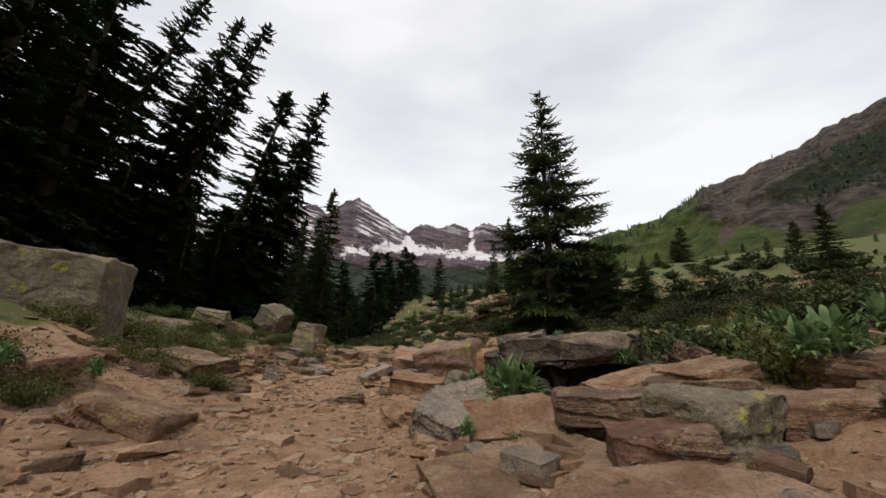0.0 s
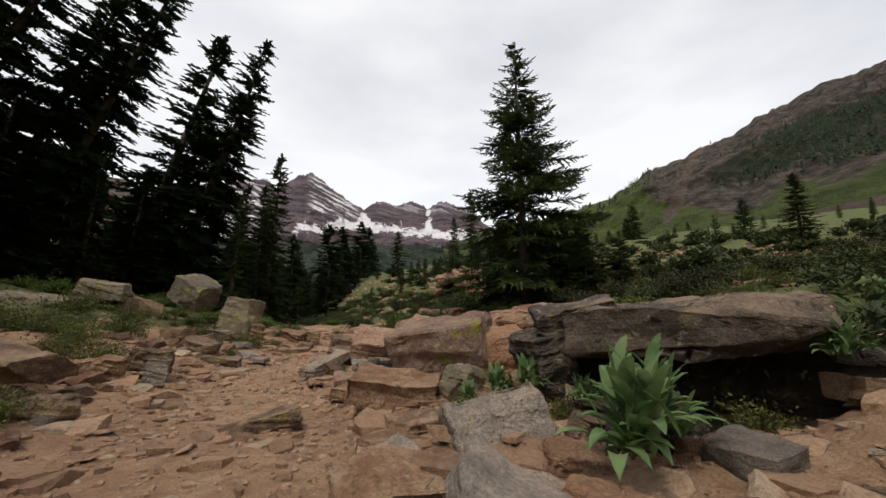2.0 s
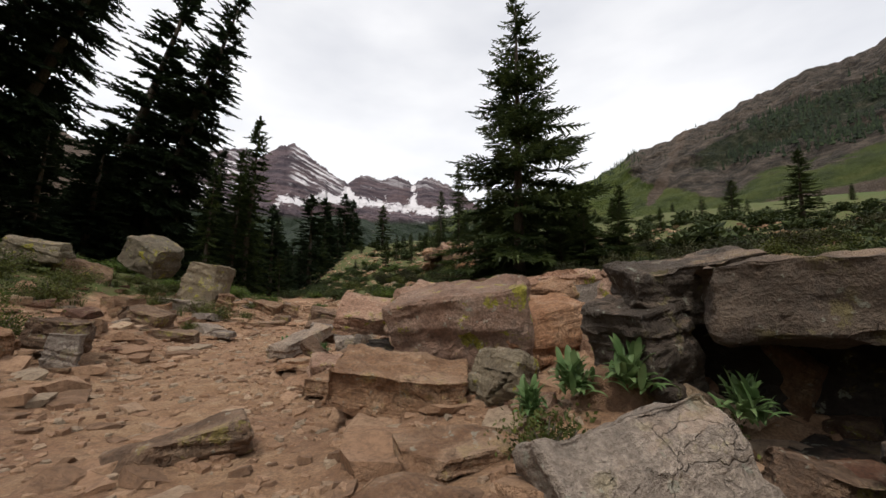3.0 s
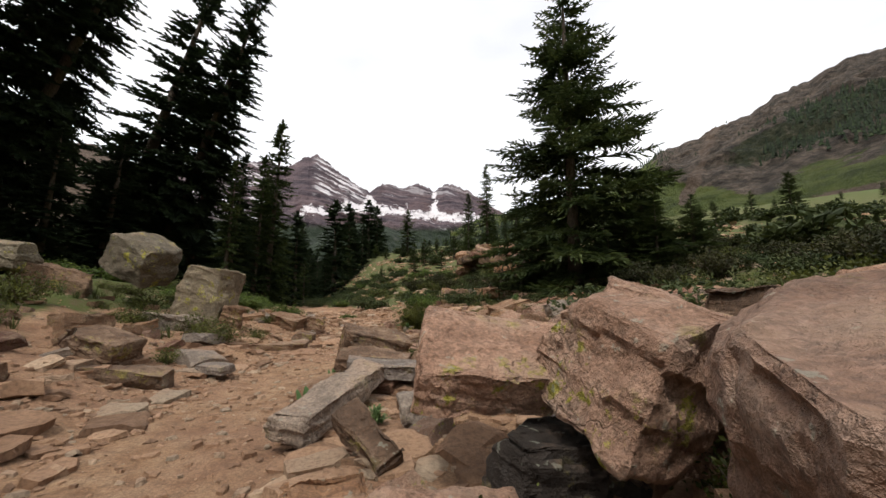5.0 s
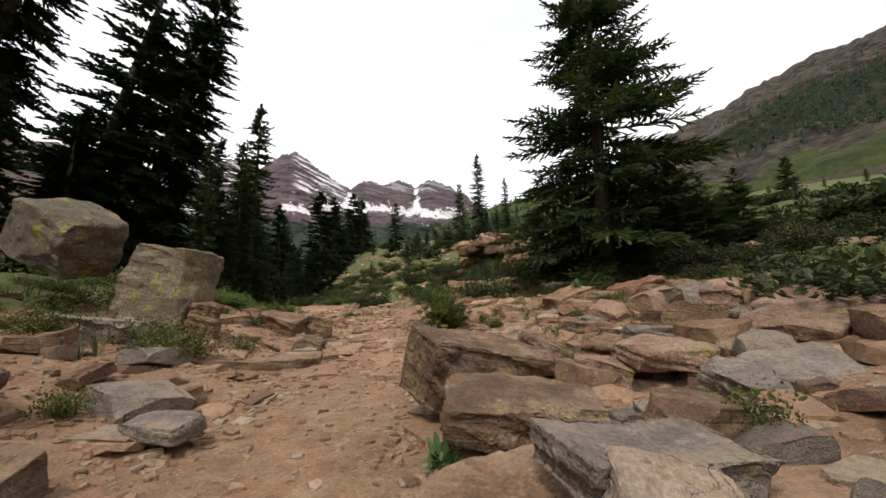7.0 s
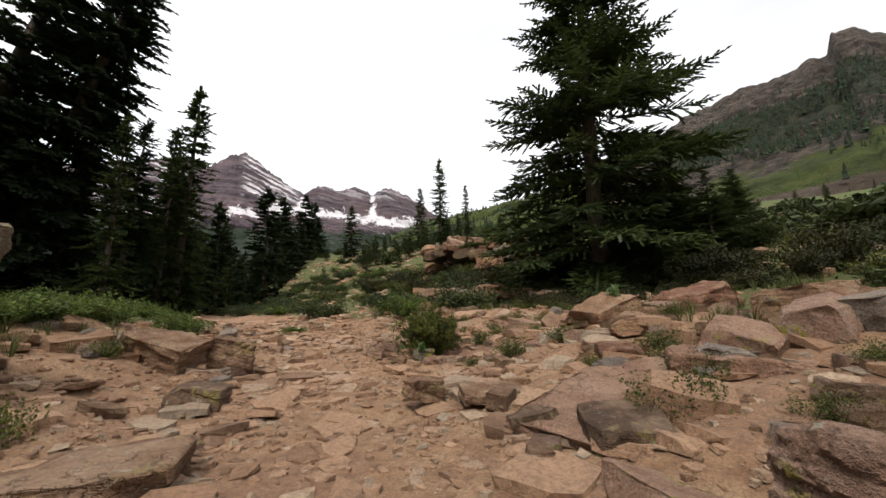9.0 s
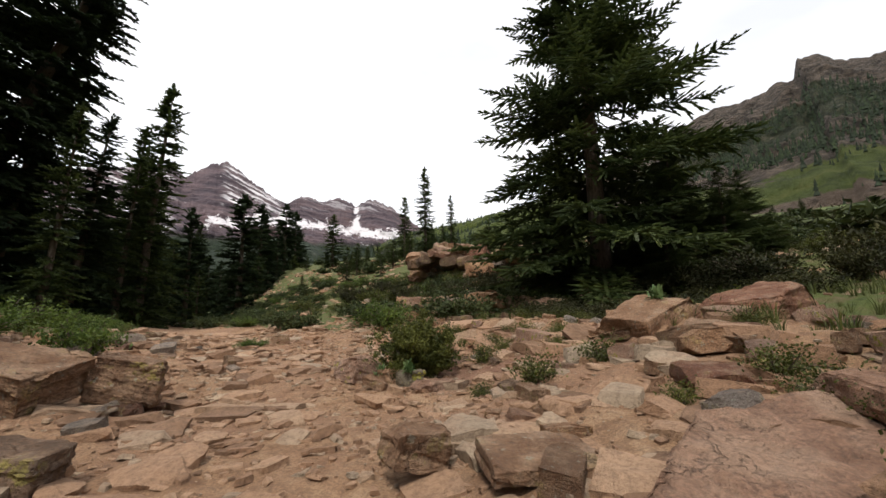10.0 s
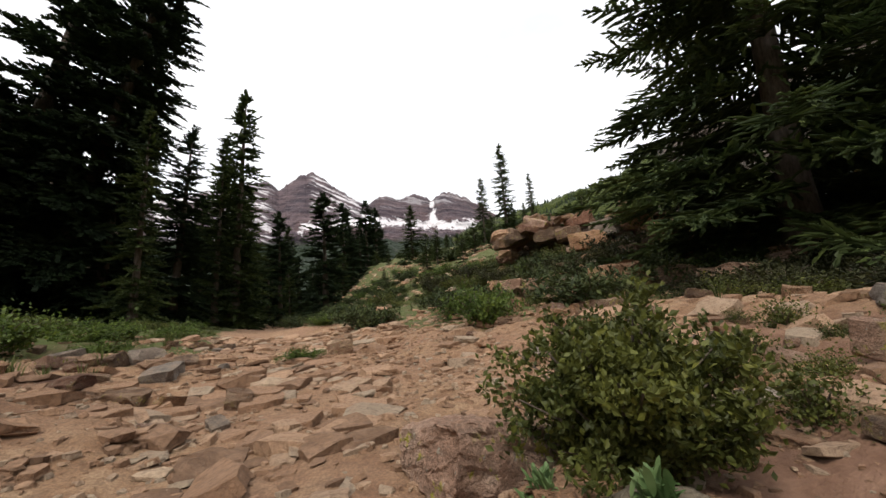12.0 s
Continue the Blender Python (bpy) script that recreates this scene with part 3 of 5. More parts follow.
# near the end of the path
rock("rock", (-3.55, 16.7, -0.02), (0.55, 0.35, 0.24), (0, 4, -12), M_BROWN, "dark stone on the trail", GB, cuts=7)
rock("boulder", (-5.6, 15.0, 0.35), (1.1, 0.9, 0.6), (0, 8, 30), M_GREY, "grey brown rock on the bank", GB)
rock("boulder", (2.6, 15.6, 0.6), (1.2, 1.0, 0.7), (0, 5, 14), M_TAN, "tan rock", GB)
rock("stone_slab", (-0.1, 19.05, 0.0), (0.34, 0.3, 0.08), (3, 3, 20), M_TAN, "pale flat stone on red dirt", GB, cuts=6)
rock("stone_slab", (0.12, 19.45, 0.05), (0.36, 0.22, 0.12), (0, 3, 5), M_GREY, "grey flat stone on red dirt", GB, cuts=6)
rock("stone_slab", (0.65, 19.7, 0.12), (0.6, 0.45, 0.12), (0, -4, 10), M_TAN, "flat reddish slab", GB, cuts=6)
rock("rock", (-1.3, 18.75, -0.02), (0.45, 0.35, 0.3), (0, 0, 15), M_TAN, "tan rock under the bush", GB)
rock("stone_slab", (-1.5, 18.6, -0.03), (0.35, 0.16, 0.14), (0, 8, -50), M_TAN, "small tan block", GB, cuts=5)

# the pair of large boulders that lean on one another
rock("boulder", (-6.9, 16.1, 1.8), (1.3, 1.0, 1.0), (6, 30, -20), M_LICHEN, "pointed lichened boulder leaning on another", GB, cuts=7, loose=0.8)
rock("boulder", (-5.45, 16.0, 0.9), (1.15, 0.8, 1.5), (-6, 8, -10), M_LICHEN, "squarish boulder with yellow lichen", GB, cuts=6, loose=0.84)
rock("rock", (-4.85, 15.8, 0.5), (0.4, 0.4, 0.6), (0, 6, 10), M_BROWN, "small dark stone beside the lichened boulder", GB, cuts=7)
rock("boulder", (-8.2, 15.5, 1.15), (1.3, 1.0, 1.1), (0, 14, 30), M_BROWN, "dark fractured rock under the lichened boulder", GB, cuts=8, strata=0.05)
rock("boulder", (-8.9, 15.0, 1.75), (1.5, 1.0, 0.7), (0, 8, 12), M_LICHEN, "grey boulder in the bank", GB, cuts=8)
# orange layered slab, long brown slab and their neighbours
rock("stone_slab", (0.66, 3.5, 0.31), (0.85, 0.65, 0.32), (24, -5, -10), M_ORANGE, "orange tan slab split along its layers", GB, cuts=5, loose=0.86, strata=0.02)
rock("stone_slab", (1.42, 3.25, 0.54), (1.1, 0.46, 0.25), (3, -2, -12), M_BROWN, "long brown slab with a dark front", GB, cuts=5, loose=0.9)
rock("stone_slab", (1.75, 3.75, 0.66), (0.9, 0.5, 0.14), (4, -12, 16), M_TAN, "thin tan slab lying on others", GB, cuts=5, loose=0.86)
rock("stone_slab", (2.15, 3.45, 0.66), (0.8, 0.6, 0.16), (2, -4, -20), M_BROWN, "thin brown slab lying on others", GB, cuts=5, loose=0.86)
rock("rock", (0.05, 4.3, 0.2), (0.55, 0.95, 0.42), (6, 20, -14), M_GREY, "grey green rock beside the trail", GB, cuts=6, loose=0.82)
rock("rock", (0.42, 4.35, 0.26), (0.34, 0.3, 0.22), (0, 14, 20), M_ORANGE, "small orange tan rock", GB, cuts=7)
rock("rock", (0.78, 4.25, 0.24), (0.36, 0.26, 0.2), (0, -8, -20), M_TAN, "small tan rock", GB, cuts=7)
rock("rock", (-0.35, 5.0, 0.1), (0.72, 0.6, 0.36), (6, 8, 24), M_TAN, "tan rock half sunk at the trail edge", GB, cuts=7)
rock("boulder", (0.3, 5.62, 0.18), (0.72, 0.55, 0.6), (-28, -12, 10), M_GREY, "grey slate boulder with pale veins", GB, cuts=6, loose=0.8, strata=0.012)
rock("rock", (-0.42, 7.15, 0.2), (1.05, 0.7, 0.44), (6, 8, -6), M_TAN, "low tan rock with a sloping top", GB, cuts=7, loose=0.78)
rock("stone_slab", (-0.2, 6.25, 0.14), (0.55, 0.4, 0.1), (4, -5, 12), M_TAN, "flat pale stone", GB, cuts=6)
rock("stone_slab", (-0.38, 5.85, 0.1), (0.5, 0.36, 0.1), (6, 8, -30), M_TAN, "flat pale stone", GB, cuts=6)
rock("stone_slab", (-0.42, 5.45, 0.1), (0.4, 0.3, 0.16), (0, -16, 30), M_GREY, "grey shard of slate", GB, cuts=5)
rock("stone_slab", (-1.6, 6.7, 0.04), (0.75, 0.4, 0.2), (0, -10, 22), M_BROWN, "low brown stone in the trail", GB, cuts=6)
# overhanging slab with a black hollow; near-black rocks are added as its shade
rock("boulder", (1.35, 6.6, 0.92), (0.85, 0.7, 0.42), (8, -10, -20), M_SLATE, "dark slab overhanging a hollow", GB, cuts=6, loose=0.84, strata=0.03)
rock("boulder", (1.95, 5.88, 0.9), (1.9, 1.2, 0.46), (4, -4, -36), M_SLATE, "dark layered slab over the hollow", GB, cuts=11, loose=0.76, strata=0.03)
rock("boulder", (2.1, 6.4, 0.3), (2.2, 0.5, 0.95), (0, 0, -36), M_SHADEROCK, "dark stained rock under the slab", GB, cuts=6, loose=0.84)
rock("boulder", (2.75, 5.45, 0.35), (0.6, 1.2, 0.9), (0, 0, 5), M_SHADEROCK, "dark stained rock closing the hollow", GB, cuts=6, loose=0.84)
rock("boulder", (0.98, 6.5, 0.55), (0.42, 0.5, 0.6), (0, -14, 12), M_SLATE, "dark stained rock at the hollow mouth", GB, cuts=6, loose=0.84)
rock("stone_slab", (1.75, 5.5, 0.0), (2.2, 1.6, 0.26), (0, -3, 12), M_SHADEROCK, "dark stone floor of the hollow", GB, cuts=6, loose=0.86)
rock("rock", (0.88, 5.5, 0.22), (0.34, 0.3, 0.24), (0, 12, 0), M_BROWN, "brown rock below the hollow", GB)
rock("rock", (1.22, 5.25, 0.3), (0.55, 0.42, 0.5), (0, 32, 20), M_SHADEROCK, "dark rock by the broad leaves", GB)
rock("rock", (0.62, 5.05, 0.18), (0.36, 0.3, 0.18), (0, 6, -14), M_ORANGE, "small orange rock below the slate boulder", GB, cuts=7)
# rocks that climb behind the hollow
rock("rock", (0.75, 7.6, 0.55), (0.9, 0.7, 0.5), (14, -10, 8), M_ORANGE, "orange tan sloping rock", GB, cuts=6, loose=0.82)
rock("rock", (1.25, 8.2, 0.8), (0.6, 0.5, 0.45), (6, -14, 30), M_TAN, "tan angular rock", GB, cuts=7)
rock("rock", (1.7, 7.7, 0.85), (0.5, 0.4, 0.5), (0, 20, 15), M_PINK, "pinkish upright rock", GB, cuts=7)
rock("rock", (2.3, 7.8, 0.9), (0.8, 0.6, 0.4), (0, -8, 10), M_BROWN, "brown rock on the bank", GB)
rock("stone_slab", (2.9, 7.4, 0.95), (1.0, 0.6, 0.25), (0, 6, -12), M_GREY, "pale grey slab on the bank", GB, cuts=6)
rock("rock", (0.3, 7.0, 0.28), (0.5, 0.4, 0.4), (0, 10, 40), M_LICHEN, "lichened rock among leaves", GB)
# the big boulders at mid path, with black gaps between them
rock("boulder", (-0.7, 9.14, 0.57), (0.84, 0.7, 0.28), (22, 8, -6), M_PINK, "pinkish boulder with bright yellow lichen", GB, cuts=6, loose=0.84)
rock("boulder", (-0.1, 8.75, 0.63), (0.78, 0.75, 0.72), (16, 14, 18), M_PINK, "rounded pinkish boulder", GB, cuts=9, loose=0.78)
rock("boulder", (0.22, 7.82, 0.5), (1.3, 1.0, 1.0), (14, -8, -24), M_PINK, "large reddish boulder with dark stains", GB, cuts=7, loose=0.8)
rock("boulder", (1.12, 9.4, 0.72), (0.65, 0.55, 0.55), (0, 6, 14), M_BROWN, "dark boulder wedged behind others", GB, cuts=7)
rock("boulder", (1.5, 8.7, 0.85), (1.0, 0.9, 0.55), (0, -10, 24), M_PINK, "pinkish boulder on the bank", GB, cuts=8)
# stones added in the gaps; their near-black colour stands for the shade there
rock("boulder", (-0.35, 8.95, 0.12), (0.9, 0.5, 0.4), (0, 6, 10), M_SHADEROCK, "dark stone in the gap between boulders", GB, cuts=6)
rock("boulder", (0.1, 8.15, 0.12), (0.7, 0.5, 0.4), (0, 0, 30), M_SHADEROCK, "dark stone in the gap between boulders", GB, cuts=6)
rock("rock", (-0.95, 8.48, 0.1), (0.66, 0.46, 0.24), (12, 6, 14), M_PINK, "low rock crusted with yellow lichen", GB, cuts=6, loose=0.82)
rock("rock", (-0.62, 8.05, 0.14), (0.4, 0.34, 0.26), (0, 4, 30), M_TAN, "rounded tan rock below the boulders", GB, cuts=8)
rock("rock", (-0.95, 7.9, 0.08), (0.5, 0.36, 0.22), (0, 4, -10), M_TAN, "flat tan rock below the boulders", GB, cuts=6)
rock("rock", (-0.36, 7.95, 0.16), (0.36, 0.2, 0.2), (0, -24, 40), M_GREY, "grey stone below the boulders", GB, cuts=6)
rock("stone_slab", (-1.7, 10.3, 0.17), (1.28, 0.36, 0.2), (4, -10, 66), M_GREY, "long pale grey slab beside the trail", GB, cuts=5, loose=0.9)
rock("stone_slab", (-1.36, 9.45, 0.13), (0.56, 0.2, 0.18), (22, 18, -52), M_BROWN, "narrow split slab", GB, cuts=5, loose=0.86)
rock("stone_slab", (-1.35, 11.0, 0.24), (0.8, 0.42, 0.16), (3, 6, 8), M_GREY, "pale grey slab on other stones", GB, cuts=5, loose=0.86)
rock("rock", (-1.08, 9.95, 0.14), (0.28, 0.25, 0.22), (0, 0, 10), M_GREY, "small blue grey stone", GB)
rock("rock", (-0.82, 10.15, 0.16), (0.26, 0.2, 0.18), (0, 10, 40), M_GREY, "small blue grey stone", GB)
rock("rock", (-1.5, 9.0, 0.02), (0.5, 0.36, 0.14), (0, 6, 20), M_TAN, "flat tan stone at the trail edge", GB, cuts=6)
# slabs beside the trail past the boulders
rock("rock", (-1.62, 12.65, 0.2), (1.0, 0.75, 0.58), (8, 12, 14), M_BROWN, "dark brown rock at the trail edge", GB, cuts=6, loose=0.8)
rock("stone_slab", (-1.52, 11.8, 0.16), (0.92, 0.5, 0.26), (8, 5, -10), M_BROWN, "flat mauve brown slab", GB, cuts=5, loose=0.88)
rock("stone_slab", (-1.72, 11.15, 0.03), (1.0, 0.55, 0.2), (6, -4, 8), M_TAN, "wide flat tan slab", GB, cuts=5, loose=0.88)
rock("stone_slab", (-0.55, 11.35, 0.05), (1.05, 0.75, 0.2), (8, 3, -12), M_GREY, "wide flat grey slab", GB, cuts=5, loose=0.88)
rock("rock", (0.15, 11.8, 0.18), (1.0, 0.55, 0.34), (8, -6, -6), M_GREY, "blue grey slate block", GB, cuts=6, loose=0.8)
rock("stone_slab", (-0.1, 12.6, 0.28), (0.62, 0.45, 0.2), (6, 4, 0), M_PINK, "pale pink slab", GB, cuts=6)
rock("boulder", (2.7, 13.5, 0.78), (0.78, 0.6, 0.5), (0, 8, -10), M_BROWN, "dark sided block", GB, cuts=5, loose=0.86)
rock("rock", (2.0, 14.3, 0.52), (0.42, 0.4, 0.46), (0, 10, 10), M_PINK, "mauve three sided rock", GB, cuts=8, loose=0.7)
rock("rock", (2.3, 12.7, 0.66), (1.05, 0.5, 0.32), (8, -10, 12), M_TAN, "tan slab leaning on rocks", GB, cuts=6)
rock("boulder", (1.35, 12.75, 0.4), (1.1, 0.9, 0.5), (10, -12, 14), M_PINK, "pink sloping bedrock", GB, cuts=6)
rock("boulder", (1.2, 11.6, 0.34), (1.1, 0.7, 0.4), (4, -8, 10), M_PINK, "pale flat boulder with a dark foot", GB, cuts=6)
rock("boulder", (0.55, 10.9, 0.3), (0.95, 0.6, 0.42), (4, 6, 20), M_GREY, "grey boulder with dark stains", GB, cuts=7)
rock("rock", (-0.3, 10.6, 0.22), (0.6, 0.45, 0.34), (0, 6, 30), M_GREY, "grey slate rock", GB)
rock("rock", (-0.7, 13.5, 0.16), (0.5, 0.4, 0.36), (0, 14, 10), M_PINK, "pink angular rock", GB, cuts=7)
rock("rock", (-0.25, 13.25, 0.2), (0.42, 0.36, 0.3), (0, -12, 40), M_TAN, "tan angular rock", GB, cuts=7)
rock("rock", (-0.55, 12.75, 0.14), (0.5, 0.36, 0.26), (0, 8, -20), M_PINK, "pink angular rock", GB, cuts=7)
rock("stone_slab", (0.5, 13.6, 0.3), (0.7, 0.4, 0.2), (0, 4, 0), M_GREY, "pale grey slab", GB, cuts=6)
rock("rock", (0.95, 13.9, 0.36), (0.5, 0.5, 0.42), (0, 0, 30), M_BROWN, "mauve angular rock", GB)
rock("stone_slab", (-3.6, 12.5, 0.03), (0.46, 0.3, 0.1), (4, 3, -20), M_GREY, "small pale green flat stone", GB, cuts=5, loose=0.88)
rock("rock", (-4.9, 12.35, 0.34), (1.0, 0.5, 0.36), (6, 12, -14), M_BROWN, "brown rock on the bank", GB, cuts=6)
rock("stone_slab", (-4.3, 11.7, 0.1), (1.3, 0.4, 0.26), (0, 4, 4), M_BROWN, "low brown ledge", GB, cuts=6)
rock("rock", (-4.15, 8.6, 0.34), (0.5, 0.42, 0.36), (0, 6, -10), M_TAN, "rounded tan stone on the bank", GB)
rock("rock", (-4.0, 9.2, 0.4), (0.6, 0.5, 0.36), (0, 10, 20), M_BROWN, "dark stone behind a grey one", GB)
# bedrock near the end of the path
rock("boulder", (-0.2, 15.0, -0.08), (1.9, 1.5, 0.5), (3, -9, 30), M_BEDROCK, "big low reddish bedrock beside the trail", GB, cuts=6, loose=0.84, strata=0.04)
rock("boulder", (0.9, 15.05, 0.14), (1.4, 0.8, 0.42), (0, 2, -38), M_BEDROCK, "low reddish rock with plants in its cracks", GB, cuts=7, loose=0.82, strata=0.04)
rock("stone_slab", (0.85, 15.2, 0.26), (0.7, 0.45, 0.28), (4, 4, 10), M_GREY, "dark grey slab", GB, cuts=6)
rock("stone_slab", (-3.95, 14.95, -0.03), (1.9, 0.75, 0.26), (0, 2, 6), M_TAN, "flat tan ledge at the trail side", GB, cuts=6, loose=0.86)
rock("rock", (-1.55, 16.3, 0.0), (0.4, 0.3, 0.24), (4, 8, 10), M_TAN, "angular brown stone on the trail", GB, cuts=6)
rock("stone_slab", (-1.0, 15.95, -0.02), (0.66, 0.46, 0.12), (4, 2, -8), M_TAN, "flat pale stone on the trail", GB, cuts=6, loose=0.86)
rock("boulder", (-4.35, 18.0, 0.3), (0.95, 0.65, 0.4), (10, 14, -20), M_TAN, "tan sloping rock", GB, cuts=6)
rock("rock", (-3.7, 18.3, 0.2), (0.56, 0.44, 0.42), (0, 10, 10), M_BROWN, "brown rock beside the slope", GB, cuts=7)
rock("stone_slab", (1.8, 18.1, 0.6), (1.5, 0.9, 0.5), (6, -16, 16), M_TAN, "tilted tan slab on the bank", GB, cuts=6)
rock("boulder", (3.1, 17.7, 0.6), (1.6, 1.0, 0.75), (0, -10, 14), M_RUST, "reddish cracked outcrop", GB, cuts=8, strata=0.05)
rock("rock", (1.5, 17.2, 0.32), (0.4, 0.35, 0.32), (0, 5, 14), M_GREY, "pale small rock", GB)
rock("rock", (1.1, 17.35, 0.25), (0.4, 0.3, 0.24), (0, 5, 50), M_PINK, "pinkish small rock", GB)
# at the foot of the bush
rock("rock", (-1.55, 19.3, 0.0), (0.7, 0.5, 0.4), (0, 14, 30), M_PINK, "pinkish rock by the bush", GB, cuts=6)
rock("rock", (-1.12, 18.58, -0.02), (0.34, 0.26, 0.26), (0, 4, 0), M_LICHEN, "grey rock under the bush", GB, cuts=7)
rock("rock", (-0.95, 18.2, -0.04), (0.5, 0.3, 0.16), (0, 4, 20), M_BEDROCK, "low reddish rock under the bush", GB, cuts=7)

# pile of boulders past the bend
rng = random.Random(77)
for k in range(64):
    u = rng.random()
    x, y = 2.6 + 5.2 * u + rng.uniform(-0.9, 0.9), 37.5 - 6.0 * u + rng.uniform(-1.6, 1.6)
    hgt = rng.uniform(0, 1) * (1.9 - 0.9 * abs(u - 0.35))
    s = rng.uniform(0.5, 1.35)
    rock("pile_rock", (x, y, gz(x, y) + 0.2 + hgt), (s * 1.2, s, s * 0.6), (rng.uniform(-20, 20), rng.uniform(-25, 25), rng.uniform(0, 180)),
         rng.choice([M_BROWN, M_BROWN, M_TAN, M_PINK, M_RUST, M_GREY]), "reddish boulder in a tumbled pile", "rock pile", cuts=8)

for k in range(75):
    x, y = rng.uniform(1.2, 7.5), rng.uniform(24.0, 32)
    s = rng.uniform(0.35, 1.1)
    rock("pile_rock", (x, y, gz(x, y) + 0.15 * s + 0.25 * rng.random()), (s * 1.25, s, s * 0.5), (rng.uniform(-15, 15), rng.uniform(-15, 15), rng.uniform(0, 180)),
         rng.choice([M_BROWN, M_TAN, M_PINK, M_GREY]), "broken boulder at the foot of the pile", "rock pile", cuts=7)

# loose stones of middle size, each a thing
protos = []
for k in range(14):
    s = (1.0, random.Random(k).uniform(0.55, 0.9), random.Random(k + 50).uniform(0.26, 0.5))
    me = rock_data("stone", s, 900 + k, 6, 0.24, 0.05, 0.04, 0.08, 0.012, 0.8)
    me.materials.append(ROCKS[k % len(ROCKS)])
    protos.append(me)


def clear_of_path(x, y, r):
    px = np.interp(y, [p[1][1] for p in PATH], [p[1][0] for p in PATH])
    return abs(x - px) > r


rng = random.Random(5)
placed = 0
while placed < 300:
    y = rng.uniform(0.8, 27)
    if rng.random() < 0.62:
        d = rng.uniform(0.9, 5.2)
    else:
        d = -rng.uniform(1.0, 4.6)
    x = float(trail_x(y)) + d
    s = rng.choice([0.18, 0.25, 0.32, 0.42, 0.55]) * rng.uniform(0.8, 1.25)
    if abs(d) < 1.4:
        s *= 0.6
    if not clear_of_path(x, y, 0.45 + s + (0.6 if s > 0.3 else 0)):
        continue
    ob = new("stone", protos[rng.randrange(14)])
    ob.matrix_world = pose(x, y, gz(x, y) + 0.1 * s, rng.uniform(-14, 14), rng.uniform(-14, 14), rng.uniform(0, 360)) @ Matrix.Scale(s, 4)
    tagged(ob, "loose angular sandstone lying on the dirt", "stone", "loose stones")
    placed += 1


field_shapes = []
for k in range(16):
    rg = random.Random(k + 300)
    me = rock_data("rock", (1.0, rg.uniform(0.55, 0.95), rg.uniform(0.36, 0.7)), 1500 + k, rg.choice([6, 7, 8]), 0.11, 0.03, 0.02, 0.09, 0.014, 0.8)
    me.materials.append([M_TAN, M_PINK, M_GREY, M_BROWN, M_TAN, M_PINK, M_BEDROCK, M_GREY][k % 8])
    field_shapes.append(me)
rng = random.Random(64)
FIELDS = ((22, 0.9, 2.6, 1.7, 4.2, 0.25, 0.6), (58, 10.4, 17.0, 0.9, 5.6, 0.22, 0.62), (36, 5.5, 10.4, 1.3, 5.4, 0.2, 0.5), (24, 1.2, 5.5, 1.2, 4.6, 0.16, 0.42), (22, 2.5, 19.5, -4.2, -1.5, 0.12, 0.28), (30, 11.2, 15.6, 3.4, 6.6, 0.45, 0.95), (18, 6.5, 10.5, 3.6, 6.4, 0.4, 0.8), (34, 15.5, 24.0, -3.8, 3.8, 0.18, 0.5))
for count, y0, y1, d0, d1, s0, s1 in FIELDS:
    for k in range(count):
        y, d = rng.uniform(y0, y1), rng.uniform(d0, d1)
        x, s = float(trail_x(y)) + d, s0 + (s1 - s0) * rng.random() ** 1.7
        turn = (rng.uniform(-18, 18), rng.uniform(-18, 18), rng.uniform(0, 360))
        shape = field_shapes[rng.randrange(16)]
        if clear_of_path(x, y, 0.4 + s):
            ob = new("rock", shape)
            ob.matrix_world = pose(x, y, gz(x, y) + 0.13 * s, *turn) @ Matrix.Scale(s, 4)
            tagged(ob, "angular broken rock in the rock field", "rock", "broken rocks")


def scatter_mesh(name, shapes, spots, material, label, category):
    """Many small pieces joined in one mesh. shapes: (verts, tris) arrays; spots: rows of x, y, z, scale, turn, tip."""
    vs, fs, off = [], [], 0
    for i, (x, y, z, s, a, tip) in enumerate(spots):
        v, f = shapes[i % len(shapes)]
        c, n = math.cos(a), math.sin(a)
        ct, st = math.cos(tip), math.sin(tip)
        p = v * s
        p = np.stack([p[:, 0], p[:, 1] * ct - p[:, 2] * st, p[:, 1] * st + p[:, 2] * ct], 1)
        p = np.stack([p[:, 0] * c - p[:, 1] * n, p[:, 0] * n + p[:, 1] * c, p[:, 2]], 1)
        vs.append(p + [x, y, z])
        fs.append(f + off)
        off += len(v)
    ob = mesh_object(name, np.concatenate(vs), np.concatenate(fs), material)
    return tagged(ob, label, category, kind="stuff")


def chip_shape(seed):
    """A broken plate: an uneven polygon with a tipped, slightly smaller top."""
    rg = random.Random(seed)
    k = rg.choice([4, 4, 5, 5, 6])
    angles = sorted(2 * math.pi * (i + rg.uniform(-0.36, 0.36)) / k for i in range(k))
    wide, thick, slope = rg.uniform(0.5, 0.85), rg.uniform(0.05, 0.17), rg.uniform(-0.12, 0.12)
    low, high = [], []
    for a in angles:
        r = rg.uniform(0.38, 0.58)
        x, y = r * math.cos(a), r * math.sin(a) * wide
        low.append((x, y, -0.14))
        q = rg.uniform(0.62, 0.92)
        high.append((x * q, y * q, thick + slope * x + rg.uniform(-0.02, 0.02)))
    crown = [(0.05, 0.02, thick + rg.uniform(-0.01, 0.03))]
    v = np.array(low + high + crown)
    f = []
    for i in range(k):
        j = (i + 1) % k
        f += [(i, j, k + j), (i, k + j, k + i), (k + i, k + j, 2 * k)]
    return v, np.array(f)


